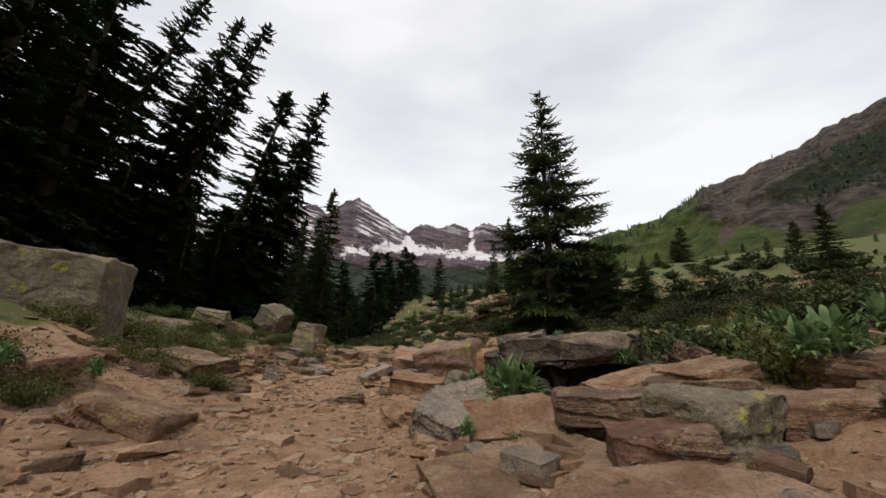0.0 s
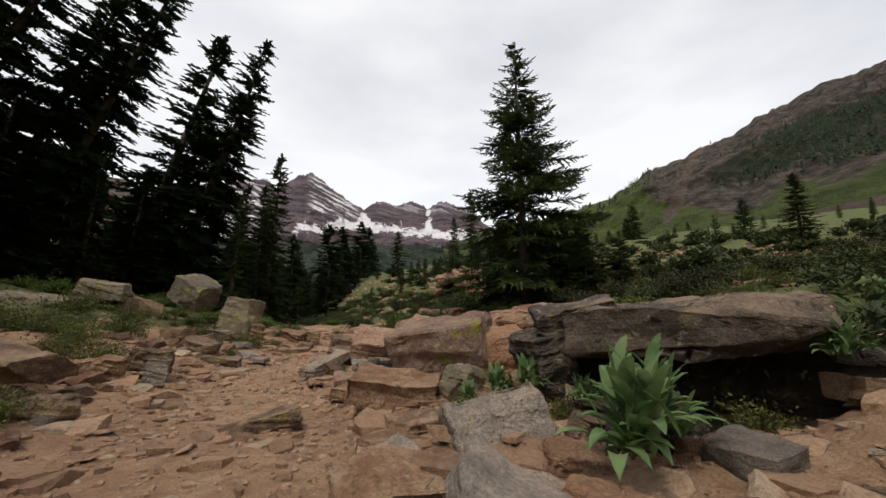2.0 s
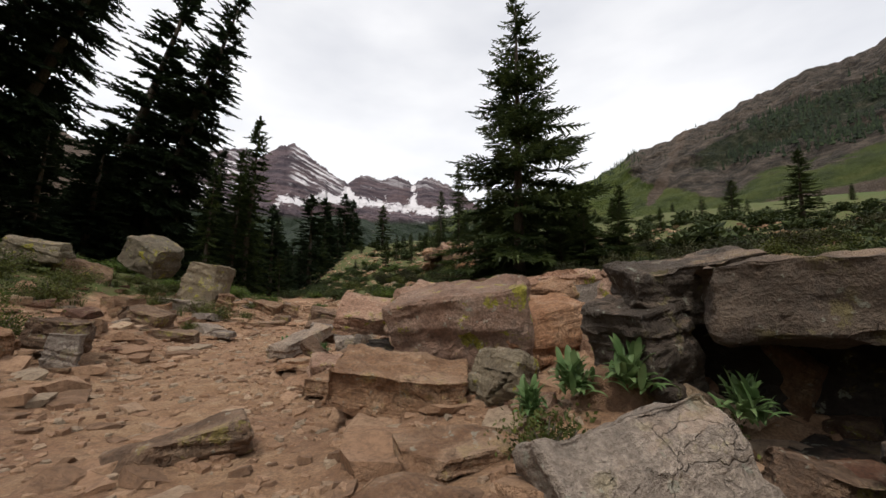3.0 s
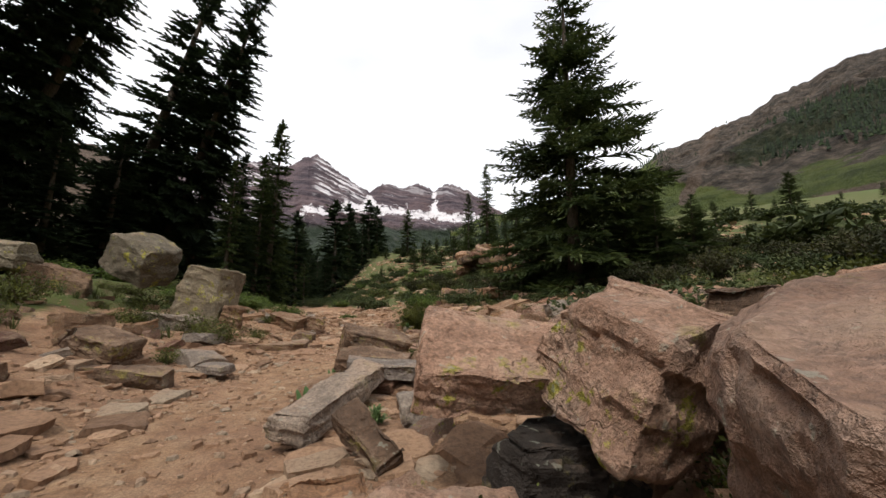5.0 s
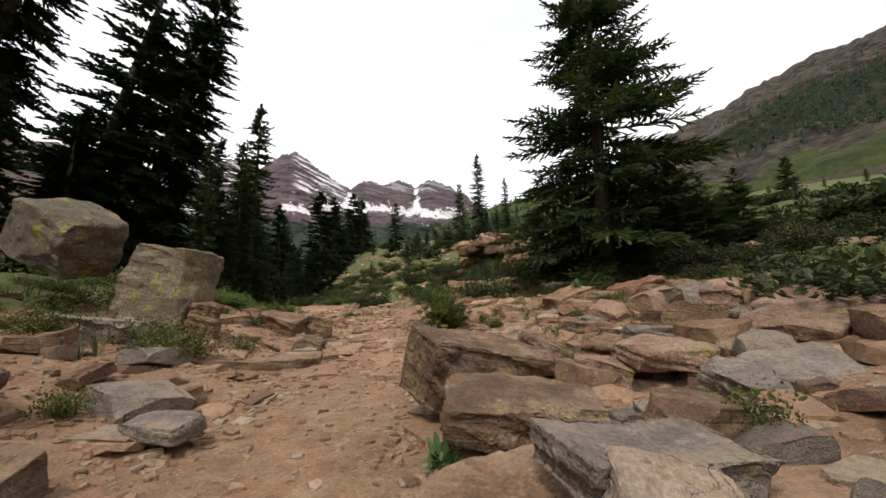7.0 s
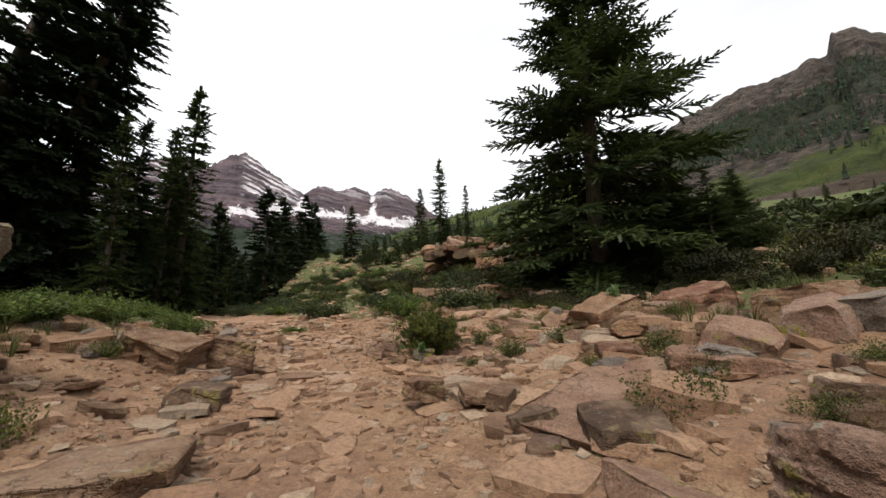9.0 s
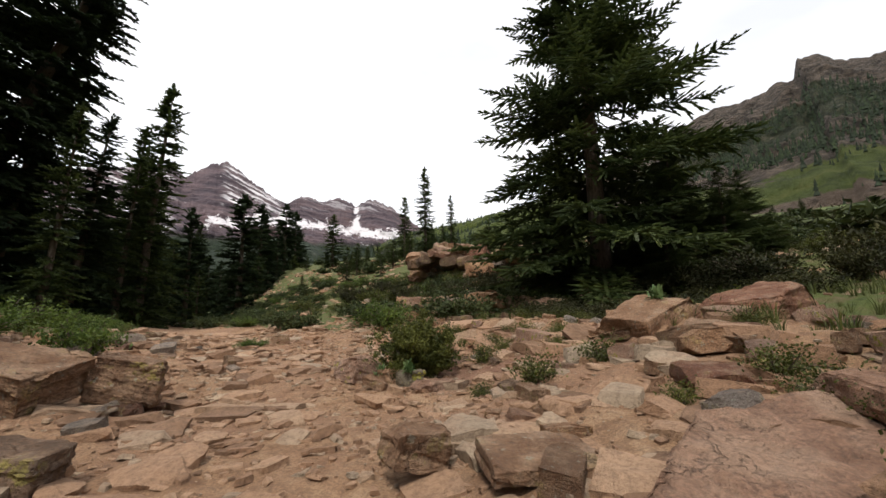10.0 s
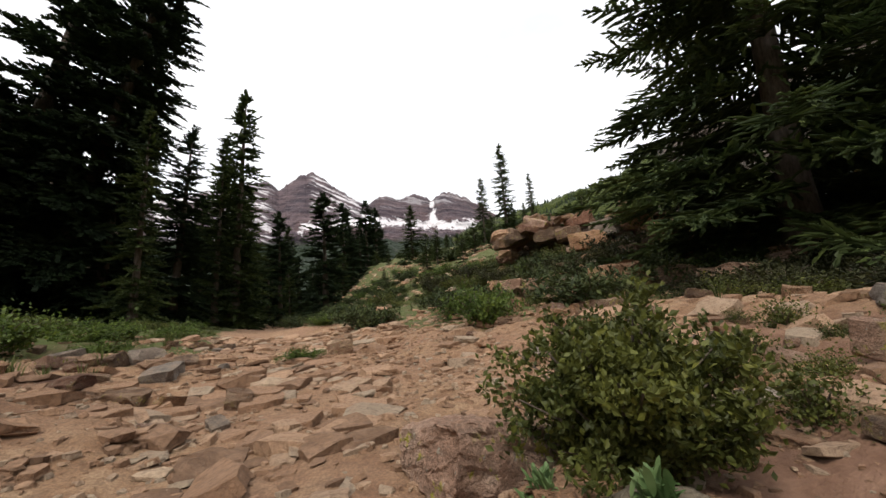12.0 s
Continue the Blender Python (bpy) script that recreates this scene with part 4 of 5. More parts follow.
def rubble_shape(seed):
    rg = random.Random(seed)
    me = rock_data("piece", (1.0, rg.uniform(0.55, 0.9), rg.uniform(0.16, 0.36)), seed, 7, 0.42, 0.06, 0.03, 0.07, 0.0, 0.72)
    v = np.array([q.co for q in me.vertices])
    f = np.array([list(q.vertices) for q in me.polygons])
    bpy.data.meshes.remove(me)
    return v, f


pieces = [rubble_shape(1200 + k) for k in range(26)]
chips = [chip_shape(700 + k) for k in range(24)]


def gravel_material():
    n = Nodes("gravel", 0.92)
    isl = n.geo.outputs["Random Per Island"]
    col = n.ramp(isl, (0.0, (0.17, 0.1, 0.0594)), (0.35, (0.35, 0.205, 0.121)), (0.7, (0.477, 0.3, 0.184)), (0.9, (0.36, 0.285, 0.203)), (1.0, (0.551, 0.4, 0.266)))
    dust = n.math("MULTIPLY", n.mask(n.noise(4.0, 5, 0.65), 0.42, 0.6), n.mask(n.up(), 0.4, 0.9))
    col = n.mix(n.math("MULTIPLY", dust, 0.4), col, (0.40, 0.25, 0.162))
    grit = n.noise(26, 6, 0.75)
    col = n.mix(n.mask(grit, 0.32, 0.62), n.mix(0.5, col, (0.07, 0.045, 0.032)), col)
    return n.done(col, n.math("ADD", grit, n.noise(90, 3, 0.7)), 1.0, 0.02)


M_GRAVEL = gravel_material()
nr = np.random.RandomState(8)
N = 36000
ys = nr.uniform(0.6, 30, N)
ds = nr.normal(0, 2.0, N)
xs = trail_x(ys) + ds
sz = 0.02 + 0.11 * nr.rand(N) ** 2.8
keep = (np.abs(ds) > 0.5) | (nr.rand(N) < 0.4)
xs, ys, sz = xs[keep], ys[keep], sz[keep]
zs = ground_z(xs, ys) + 0.06 * sz
scatter_mesh("gravel", chips, np.stack([xs, ys, zs, sz, nr.uniform(0, 6.3, len(xs)), nr.normal(0, 0.25, len(xs))], 1), M_GRAVEL,
             "broken stone chips strewn over the trail", "gravel")
N = 5200
ys = nr.uniform(0.8, 31, N)
ds = nr.normal(0.5, 2.3, N)
xs = trail_x(ys) + ds
sz = 0.10 + 0.46 * nr.rand(N) ** 3.0
sz = np.where((np.abs(ds) < 0.7) & (ys < 14.5), sz * 0.7, sz)
bare_dirt = (np.abs(ds) < 0.55) & (ys < 14.5) & (fbm(np.stack([xs, ys, xs * 0], 1) * 0.45, 2, 12) > -0.1)
away = np.abs(xs - np.interp(ys, [p[1][1] for p in PATH], [p[1][0] for p in PATH])) > 0.12 + 0.4 * sz
left_dirt = (ds < -0.3) & (ys < 14.5) & (nr.rand(N) < 0.5)
keep = away & ~bare_dirt & ~left_dirt
xs, ys, sz = xs[keep], ys[keep], sz[keep]
scatter_mesh("rubble", pieces, np.stack([xs, ys, ground_z(xs, ys) + 0.0 * sz, sz, nr.uniform(0, 6.3, len(xs)), nr.normal(0, 0.2, len(xs))], 1), M_GRAVEL,
             "angular broken slabs bedded in the trail dirt", "rubble")
N = 6500
ys = nr.uniform(6, 80, N)
xs = trail_x(ys) + nr.uniform(2, 44, N)
sz = 0.14 + 0.7 * nr.rand(N) ** 3
scatter_mesh("scree", pieces[:8] + chips, np.stack([xs, ys, ground_z(xs, ys) + 0.06 * sz, sz, nr.uniform(0, 6.3, N), nr.normal(0, 0.3, N)], 1), M_GRAVEL,
             "broken stones scattered over the slope", "scree")


# ---- conifers ----
def conifer(name, height, radius, seed, material, label, group, whorls=30, twig=0.34, gap=0.012, side=0.0, droop=0.25, bare=0.0, power=0.85, sprays=1.0, thick=1.0):
    """A spruce: a tapered trunk and a crown of drooping boughs set with twigs. side: how much longer boughs grow towards +x half way up."""
    rg = np.random.RandomState(seed)
    root = new(name)
    rings, vs, fs = 10, [], []
    r0 = 0.017 * height + 0.03
    for i in range(rings + 1):
        t = i / rings
        for k in range(8):
            a = k * math.pi / 4
            r = r0 * (1 - t) ** 0.9 * (1 + 0.35 * (t < 0.01)) + 0.012
            vs.append((r * math.cos(a), r * math.sin(a), height * t * 0.99))
    for i in range(rings):
        for k in range(8):
            fs.append((i * 8 + k, i * 8 + (k + 1) % 8, i * 8 + 8 + (k + 1) % 8, i * 8 + 8 + k))
    mesh_object("trunk", vs, fs, M_BARK, root, smooth=True)
    starts, dirs, sizes = [], [], []
    for w in range(whorls):
        t = gap + (1 - gap) * (w / whorls) ** 0.92
        n_b = 9 if t < 0.75 else 7
        for b in range(n_b):
            a = rg.uniform(0, 2 * math.pi)
            tt = min(t + rg.normal(0, 0.22) / whorls, 0.985)
            L = radius * ((1 - tt) ** power) * rg.uniform(0.72, 1.14) * (1 if tt > 0.06 else 0.9 + 1.7 * tt) + 0.12
            L *= 1 + side * max(math.cos(a), 0) * math.exp(-((tt - 0.42) / 0.16) ** 2)
            if rg.rand() < bare:
                continue
            base = np.array([0, 0, height * tt])
            out = np.array([math.cos(a), math.sin(a), 0])
            rise = 0.30 * (tt - 0.45) * 2
            lat = np.array([-out[1], out[0], 0])

            def along(q):
                return base + out * L * q + np.array([0, 0, L * (rise * q - droop * q * q * 1.2 + 0.22 * q ** 3)])

            for q in np.arange(0.1, 1.0, twig * 0.8 / L):
                starts.append(along(q))
                d = along(q + 0.05) - along(q) + rg.normal(0, 0.01, 3)
                dirs.append(d / np.linalg.norm(d))
                sizes.append(twig * 1.25)
            n_t = max(6, int(L / twig * 6.0 * sprays))
            for k in range(n_t):
                q = 0.1 + 0.9 * (k + rg.rand()) / n_t
                p = along(q)
                sgn = 1 if k % 2 else -1
                reach = min(0.5 * L * (1.12 - q), 2.6 * twig) * rg.uniform(0.6, 1.15)
                d = out * rg.uniform(0.45, 0.9) + lat * sgn * rg.uniform(0.6, 1.0) + np.array([0, 0, rg.uniform(-0.35, 0.2)])
                d /= np.linalg.norm(d)
                starts.append(p)
                dirs.append(d)
                sizes.append(max(reach, 0.5 * twig))
                if reach > 1.2 * twig:
                    e = d + lat * sgn * rg.uniform(-0.9, 0.5) + np.array([0, 0, rg.uniform(-0.7, 0.25)])
                    starts.append(p + d * reach * rg.uniform(0.25, 0.6))
                    dirs.append(e / np.linalg.norm(e))
                    sizes.append(reach * 0.6)
    for q in range(14):
        starts.append(np.array([0, 0, height * (0.93 + 0.07 * q / 14)]))
        a = rg.uniform(0, 6.3)
        dirs.append(np.array([math.cos(a) * 0.6, math.sin(a) * 0.6, 0.8]))
        sizes.append(twig * 0.5)
    S, Dv, Z = np.array(starts), np.array(dirs), np.array(sizes)
    n = len(S)
    ref = np.where(np.abs(Dv[:, 2:3]) > 0.9, [[1.0, 0, 0]], [[0, 0, 1.0]])
    U = np.cross(Dv, ref)
    U /= np.linalg.norm(U, axis=1)[:, None]
    V = np.cross(U, Dv)
    verts, faces = [], []
    wdt = 0.15 * thick * twig
    # each twig: a brush of needles, toothed on both sides, with an upright fin
    pts = [(0, 0, 0), (0.2, 1.0, 0.2), (0.28, 0.45, 0), (0.48, 1.0, 0.2), (0.56, 0.42, 0), (0.8, 0.8, 0.1), (1.0, 0, 0), (0.8, -0.8, 0.1), (0.56, -0.42, 0), (0.48, -1.0, 0.2), (0.28, -0.45, 0), (0.2, -1.0, 0.2),
           (0.0, 0, -0.4), (0.35, 0, 0.9), (0.5, 0, -0.5), (0.75, 0, 0.8), (1.04, 0, 0.1)]
    tri = [(0, 1, 2), (0, 2, 10), (0, 10, 11), (2, 3, 4), (2, 4, 8), (2, 8, 10), (10, 8, 9), (4, 5, 6), (4, 6, 8), (8, 6, 7), (12, 13, 14), (14, 15, 16)]
    P = np.array(pts)
    T = np.array(tri)
    world_v = S[:, None, :] + Z[:, None, None] * P[None, :, 0:1] * Dv[:, None, :] + wdt * (P[None, :, 1:2] * U[:, None, :] + P[None, :, 2:3] * V[:, None, :])
    allf = (T[None] + (np.arange(n) * len(P))[:, None, None]).reshape(-1, 3)
    mesh_object("crown", world_v.reshape(-1, 3), allf, material, root)
    return tagged(root, label, "tree", group)


def copy_tree(ob, x, y, z, height, spin=0, lean=(0, 0), wide=1.0):
    h = float(ob["tall"])
    c = copy_thing(ob, pose(0, 0, 0))
    c.matrix_world = pose(x, y, z, lean[0], lean[1], 0) @ pose(0, 0, 0, 0, 0, spin) @ Matrix.Diagonal((wide * height / h, wide * height / h, height / h, 1))
    return c


GT = "spruces along the valley"
big = conifer("spruce_tree", 17.4, 5.2, 3, M_SPRUCE, "tall broad green spruce beside the trail", GT, whorls=30, twig=0.38, side=0.36, droop=0.2, sprays=0.68, thick=1.05, bare=0.06)
big.matrix_world = pose(6.8, 25.0, gz(6.8, 25.0) - 0.1)
big["tall"] = 17.2
dark_a = conifer("spruce_tree", 25.0, 4.3, 4, M_SHADE, "tall dark spruce in the stand", GT, whorls=42, twig=0.52, droop=0.32, power=0.8, sprays=0.92, thick=1.35)
dark_a["tall"] = 25.0
dark_a.matrix_world = pose(-21.8, 40.0, gz(-21.8, 40) - 0.2, 0, 16, 0) @ Matrix.Diagonal((1.2, 1.2, 1.15, 1))
dark_b = conifer("spruce_tree", 23.5, 3.9, 5, M_SHADE, "dark narrow spruce in the stand", GT, whorls=30, twig=0.68, droop=0.32, power=0.85, bare=0.05, sprays=0.75, thick=1.4)
dark_b["tall"] = 23.5
dark_b.matrix_world = pose(-25.2, 39.5, gz(-25.2, 39.5) - 0.2, 0, 15, 0) @ Matrix.Diagonal((1.5, 1.5, 1.2, 1))
slim = conifer("spruce_tree", 14.0, 2.1, 6, M_SPRUCE, "slender dark green spruce on the slope", GT, whorls=24, twig=0.55, sprays=0.5, thick=1.3, droop=0.28, power=0.85)
slim["tall"] = 14.0
slim.matrix_world = pose(11.4, 67.5, 8.3)
small = conifer("young_spruce", 6.0, 1.15, 7, M_SPRUCE, "small young spruce standing alone", GT, whorls=12, twig=0.36, droop=0.1, power=0.8, sprays=0.32, thick=1.5)
small["tall"] = 6.0
far_tree = conifer("spruce_tree", 12.0, 2.0, 8, M_SHADE, "distant dark spruce in the valley", GT, whorls=15, twig=0.8, droop=0.25, power=0.85, sprays=0.5, thick=1.5)
far_tree["tall"] = 12.0
far_tree.matrix_world = pose(-24, 80, gz(-24, 80))
small.matrix_world = pose(-15.4, 62, 0.0)
# the leaning stand on the left
for x, y, h, s, ln, w in ((-26.8, 31.0, 30.0, 80, 20, 0.85), (-28.8, 30.0, 29.5, 200, 20, 0.85), (-30.5, 26.0, 28.0, 130, 24, 0.9), (-30.5, 22.0, 25, 20, 20, 0.9)):
    copy_tree(dark_a, x, y, gz(x, y) - 0.2, h, s, (0, ln), w)
for x, y, h, s, ln, w in ((-19.5, 17.2, 19, 60, 7, 1.2), (-19.5, 14.0, 20, 160, 6, 1.2), (-21, 10, 23, 10, 5, 1.3), (-19.0, 40.0, 13, 90, 6, 1.3), (-18.6, 46, 15, 250, 5, 1.2), (-23.6, 38, 13, 20, 5, 1.5),
                          (-22.0, 35, 11, 190, 6, 1.6), (-25, 27, 14, 310, 6, 1.6), (-25, 20, 20, 30, 6, 1.2), (-20.5, 29, 9, 120, 4, 1.5)):
    copy_tree(dark_b, x, y, gz(x, y) - 0.2, h, s, (0, ln), w)
for x, y, z, h, s, w in ((-16.6, 51, 0.6, 20.5, 10, 1.0), (-18.5, 52, 0.8, 16.5, 90, 1.1), (-17.2, 49, 0.6, 13, 190, 1.1), (-14.0, 35.4, 1.0, 10.0, 40, 0.9), (8.5, 68.3, 7.6, 10.2, 70, 1.1), (22, 88, 14.5, 10.5, 10, 1.0),
                         (-1.3, 79, 5.2, 12.0, 200, 1.6), (47, 51, 7.4, 9.2, 60, 1.7), (23.3, 23.2, 4.1, 5.2, 20, 1.6), (62, 100, 14.5, 15.5, 100, 1.8), (60.5, 101, 14.5, 12, 130, 1.8)):
    copy_tree(slim, x, y, z, h, s, (0, 3 if x < -10 else 0), w)
for x, y, z, h, s, w in (
                         (-20, 60, 0.5, 15, 130, 1.3), (-23, 66, 0.5, 17, 60, 1.3), (-19, 72, 0.3, 13, 10, 1.2), (-12, 75, 0.5, 9, 50, 1.3), (-8, 90, 2.0, 10, 50, 1.3), (-14, 95, 1.0, 14, 50, 1.3),
                         (12.8, 69, 8.2, 6, 20, 1.3), (16, 74, 10, 5.5, 20, 1.3), (5.5, 75, 6.5, 5, 20, 1.4), (3, 82, 6.0, 6, 20, 1.4)):
    copy_tree(slim, x, y, z, h, s, (0, 3 if x < -10 else 0), w)
for x, y, h, s, w in ((8.6, 23.6, 4.6, 30, 2.3), (10.6, 25.4, 5.2, 140, 2.2), (6.0, 26.6, 4.4, 250, 2.2), (9.4, 22.6, 3.4, 80, 2.4), (12.2, 24.0, 3.6, 200, 2.4), (7.4, 22.9, 2.6, 10, 2.6)):
    copy_tree(big, x, y, gz(x, y) - 0.25, h, s, (0, 0), 0.62 * w)
rng = random.Random(12)
for k in range(60):
    x, y = rng.uniform(-40, -8), rng.uniform(55, 140)
    copy_tree(far_tree, x, y, gz(x, y) - 0.2, rng.uniform(7, 15), rng.uniform(0, 360), (0, 0), rng.uniform(1.0, 1.5))
for k in range(20):
    x, y = rng.uniform(24, 90), rng.uniform(40, 120)
    copy_tree(small, x, y, gz(x, y) - 0.2, rng.uniform(1.5, 5), rng.uniform(0, 360), (0, 0), rng.uniform(1.0, 1.5))
for k in range(22):
    x, y = rng.uniform(-7, 14), rng.uniform(45, 85)
    copy_tree(small, x, y, gz(x, y) - 0.2, rng.uniform(1.2, 3.6), rng.uniform(0, 360), (0, 0), rng.uniform(1.0, 1.5))

# far woods on the hillside and the knoll
spots = []
rng = random.Random(31)
rows_n, cols_n = side_az.shape
tries = 0
while len(spots) < 5200 and tries < 90000:
    tries += 1
    r, c = rng.randrange(rows_n), rng.randrange(cols_n)
    a, u = side_az[r, c], side_up[r, c]
    if u > 1:
        continue
    p = side_pts[r, c]
    f = math.degrees(math.atan2(p[2], math.hypot(p[0], p[1]))) / float(np.interp(a, SIDE_A, SIDE_E))
    chance = 0.004
    if 0.6 < f < 0.9 and a > 37:
        chance = 0.9
    elif f > 0.93 and a < 36:
        chance = 0.2
    elif a < 24:
        chance = 0.6
    elif f < 0.5 and a > 46:
        chance = 0.12
    patch = float(fbm(side_pts[r, c][None] / 45, 3, 4)[0])
    if rng.random() < chance and patch > 0.0:
        spots.append((p[0] + rng.uniform(-7, 7), p[1] + rng.uniform(-7, 7), p[2] - rng.uniform(0.5, 3.0), rng.uniform(2.5, 7), rng.uniform(0, 6), 0))
cone_v, cone_f = [], []
for tier in range(3):
    o = len(cone_v)
    z0, z1, rr = 0.05 + 0.27 * tier, 0.5 + 0.25 * tier, 0.2 - 0.055 * tier
    for k in range(7):
        a = k * 2 * math.pi / 7 + tier
        rv = rr * (1 if k % 2 else 0.7)
        cone_v.append((rv * math.cos(a), rv * math.sin(a), z0))
    cone_v.append((0, 0, z1))
    for k in range(7):
        cone_f.append((o + k, o + (k + 1) % 7, o + 7))
scatter_mesh("far_woods", [(np.array(cone_v), np.array(cone_f))], spots, M_SHADE, "scattered dark conifers high on the hillside", "forest")


# ---- shrubs, plants and grass ----
def leaf_cloud(rg, centres, count, size, ratio, up=0.3, spread=0.055):
    """Leaves as small folded blades round the given centres."""
    P = centres[rg.randint(0, len(centres), count)] + rg.normal(0, 1, (count, 3)) * spread
    Dv = rg.normal(0, 1, (count, 3))
    Dv[:, 2] = np.abs(Dv[:, 2]) * 0.7 + up
    Dv /= np.linalg.norm(Dv, axis=1)[:, None]
    U = np.cross(Dv, rg.normal(0, 1, (count, 3)))
    U /= np.linalg.norm(U, axis=1)[:, None]
    V = np.cross(U, Dv)
    s = size * rg.uniform(0.6, 1.3, count)[:, None]
    a, b = P, P + Dv * s
    m = P + Dv * s * 0.5
    l, r = m + U * s * ratio + V * s * 0.08, m - U * s * ratio + V * s * 0.08
    verts = np.stack([a, l, b, r], 1).reshape(-1, 3)
    k = np.arange(count) * 4
    faces = np.concatenate([np.stack([k, k + 1, k + 2], 1), np.stack([k, k + 2, k + 3], 1)])
    return verts, faces


def shrub(name, width, height, seed, material, label, group, leaves=2600, leaf=0.045, ratio=0.28, stems=26, category="shrub", spread=0.055, uneven=0.55):
    rg = np.random.RandomState(seed)
    root = new(name)
    centres, sv, sf = [], [], []
    for k in range(stems):
        a, sp = rg.uniform(0, 6.28), rg.uniform(0.1, 1) ** 0.6
        h = height * rg.uniform(uneven, 1.05) * (1 - 0.45 * sp ** 2)
        tip = np.array([math.cos(a) * sp * width / 2, math.sin(a) * sp * width / 2, h])
        mid = tip * [0.45, 0.45, 0.6]
        for p, q in ((np.zeros(3), mid), (mid, tip)):
            o = len(sv)
            w = 0.006 * (1 + height)
            sv += [p + [w, 0, 0], p + [-w * 0.5, w * 0.8, 0], p + [-w * 0.5, -w * 0.8, 0], q + [w * 0.5, 0, 0], q + [-w * 0.3, w * 0.4, 0], q + [-w * 0.3, -w * 0.4, 0]]
            sf += [(o, o + 1, o + 4, o + 3), (o + 1, o + 2, o + 5, o + 4), (o + 2, o, o + 3, o + 5)]
        for s in np.linspace(0.25, 1, 9):
            base = mid * (s / 0.5) if s < 0.5 else mid + (tip - mid) * ((s - 0.5) / 0.5)
            centres.append(base + rg.normal(0, 0.05 * width, 3) * [1, 1, 0.6])
    mesh_object("woody_base", sv, sf, M_BARK, root)
    C = np.array(centres)
    C[:, 2] = np.maximum(C[:, 2], 0.02)
    v, f = leaf_cloud(rg, C, leaves, leaf, ratio, 0.3, spread)
    mesh_object("foliage", v, f, material, root)
    return tagged(root, label, category, group)


def place_copy(ob, x, y, scale=1.0, spin=0, flat=1.0, drop=0.03):
    c = copy_thing(ob, pose(0, 0, 0))
    c.matrix_world = pose(x, y, gz(x, y) - drop, 0, 0, spin) @ Matrix.Diagonal((scale, scale, scale * flat, 1))
    return c


bush = shrub("bush", 1.08, 0.82, 1, M_BUSH, "bushy green willow shrub growing in the trail", "shrubs", 34000, 0.036, 0.3, 70, "shrub", 0.03, 0.3)
bush.matrix_world = pose(-0.92, 19.05, gz(-0.92, 19.05) - 0.03)
bright = shrub("bush", 1.5, 0.8, 2, M_BRIGHT, "bright green leafy shrub", "shrubs", 2800, 0.07, 0.3, 40)
bright.matrix_world = pose(-0.6, 24.3, gz(-0.6, 24.3) - 0.03)
low = shrub("low_shrub", 1.1, 0.42, 3, M_BUSH, "low olive green leafy scrub", "shrubs", 2400, 0.038, 0.28, 34)
low.matrix_world = pose(-4.6, 14.6, gz(-4.6, 14.6))
herb = shrub("leafy_herb", 0.5, 0.3, 4, M_BUSH, "small leafy plant between stones", "shrubs", 1300, 0.03, 0.3, 18, "plant")
herb.matrix_world = pose(-3.4, 5.9, gz(-3.4, 5.9))
mat = shrub("juniper_mat", 2.4, 0.7, 5, M_JUNIPER, "spreading dark green juniper mat", "shrubs", 2300, 0.13, 0.2, 40)
mat.matrix_world = pose(-3.2, 29.5, gz(-3.2, 29.5))
wild = shrub("bush", 1.2, 0.7, 9, M_BUSH, "scrubby olive green willow bush", "shrubs", 1500, 0.07, 0.28, 30)
wild.matrix_world = pose(6.5, 17, gz(6.5, 17))
place_copy(bright, -4.9, 19.9, 0.6, 50)
place_copy(bright, -3.6, 23.6, 0.5, 80, 0.6)
for x, y, s in ((-8.0, 13.0, 1.2), (-7.2, 13.8, 1.1), (-9.0, 14.4, 1.3), (-6.4, 12.2, 1.0), (-7.0, 11.4, 1.1), (-8.2, 11.0, 1.3), (-6.0, 10.4, 0.8), (-5.6, 9.6, 0.9), (-4.6, 4.0, 1.0), (-3.9, 3.9, 0.8), (-4.4, 6.0, 1.0), (-3.4, 6.2, 0.7), (-5.3, 15.0, 1.0), (-6.0, 14.6, 0.8), (-5.0, 9.6, 0.9), (-7, 10.5, 1.2), (-7.6, 9.4, 1.3), (-6.2, 8.6, 0.8),
                (2.0, 17.0, 0.5), (0.75, 15.6, 0.6), (0.4, 15.1, 0.45), (2.2, 18.8, 0.6), (1.6, 19.6, 0.6), (3.0, 15.6, 0.7), (0.4, 13.0, 0.35), (1.0, 14.3, 0.4), (0.2, 14.1, 0.4), (0.9, 18.6, 0.4)):
    place_copy(low, x, y, s, x * 77 % 360)
rng = random.Random(21)
for k in range(210):
    y = rng.uniform(2, 40)
    x = float(trail_x(y)) + rng.uniform(5.0, 22) * (1 if y > 8 else 0.8)
    place_copy(rng.choice([low, wild, wild, mat, herb]), x, y, rng.uniform(0.5, 1.3), rng.uniform(0, 360), rng.uniform(0.6, 1.0))
for k in range(150):
    y = rng.uniform(5, 45)
    x = float(trail_x(y)) - 3.6 - 10 * rng.random() ** 1.5
    place_copy(rng.choice([low, wild, bright, herb]), x, y, rng.uniform(0.5, 1.1), rng.uniform(0, 360), rng.uniform(0.5, 0.9))
for k in range(120):
    y = rng.uniform(24, 62)
    x = float(trail_x(y)) + rng.uniform(1.6, 12)
    place_copy(rng.choice([mat, mat, low, bright]), x, y, rng.uniform(0.6, 1.3), rng.uniform(0, 360), rng.uniform(0.6, 1.0))
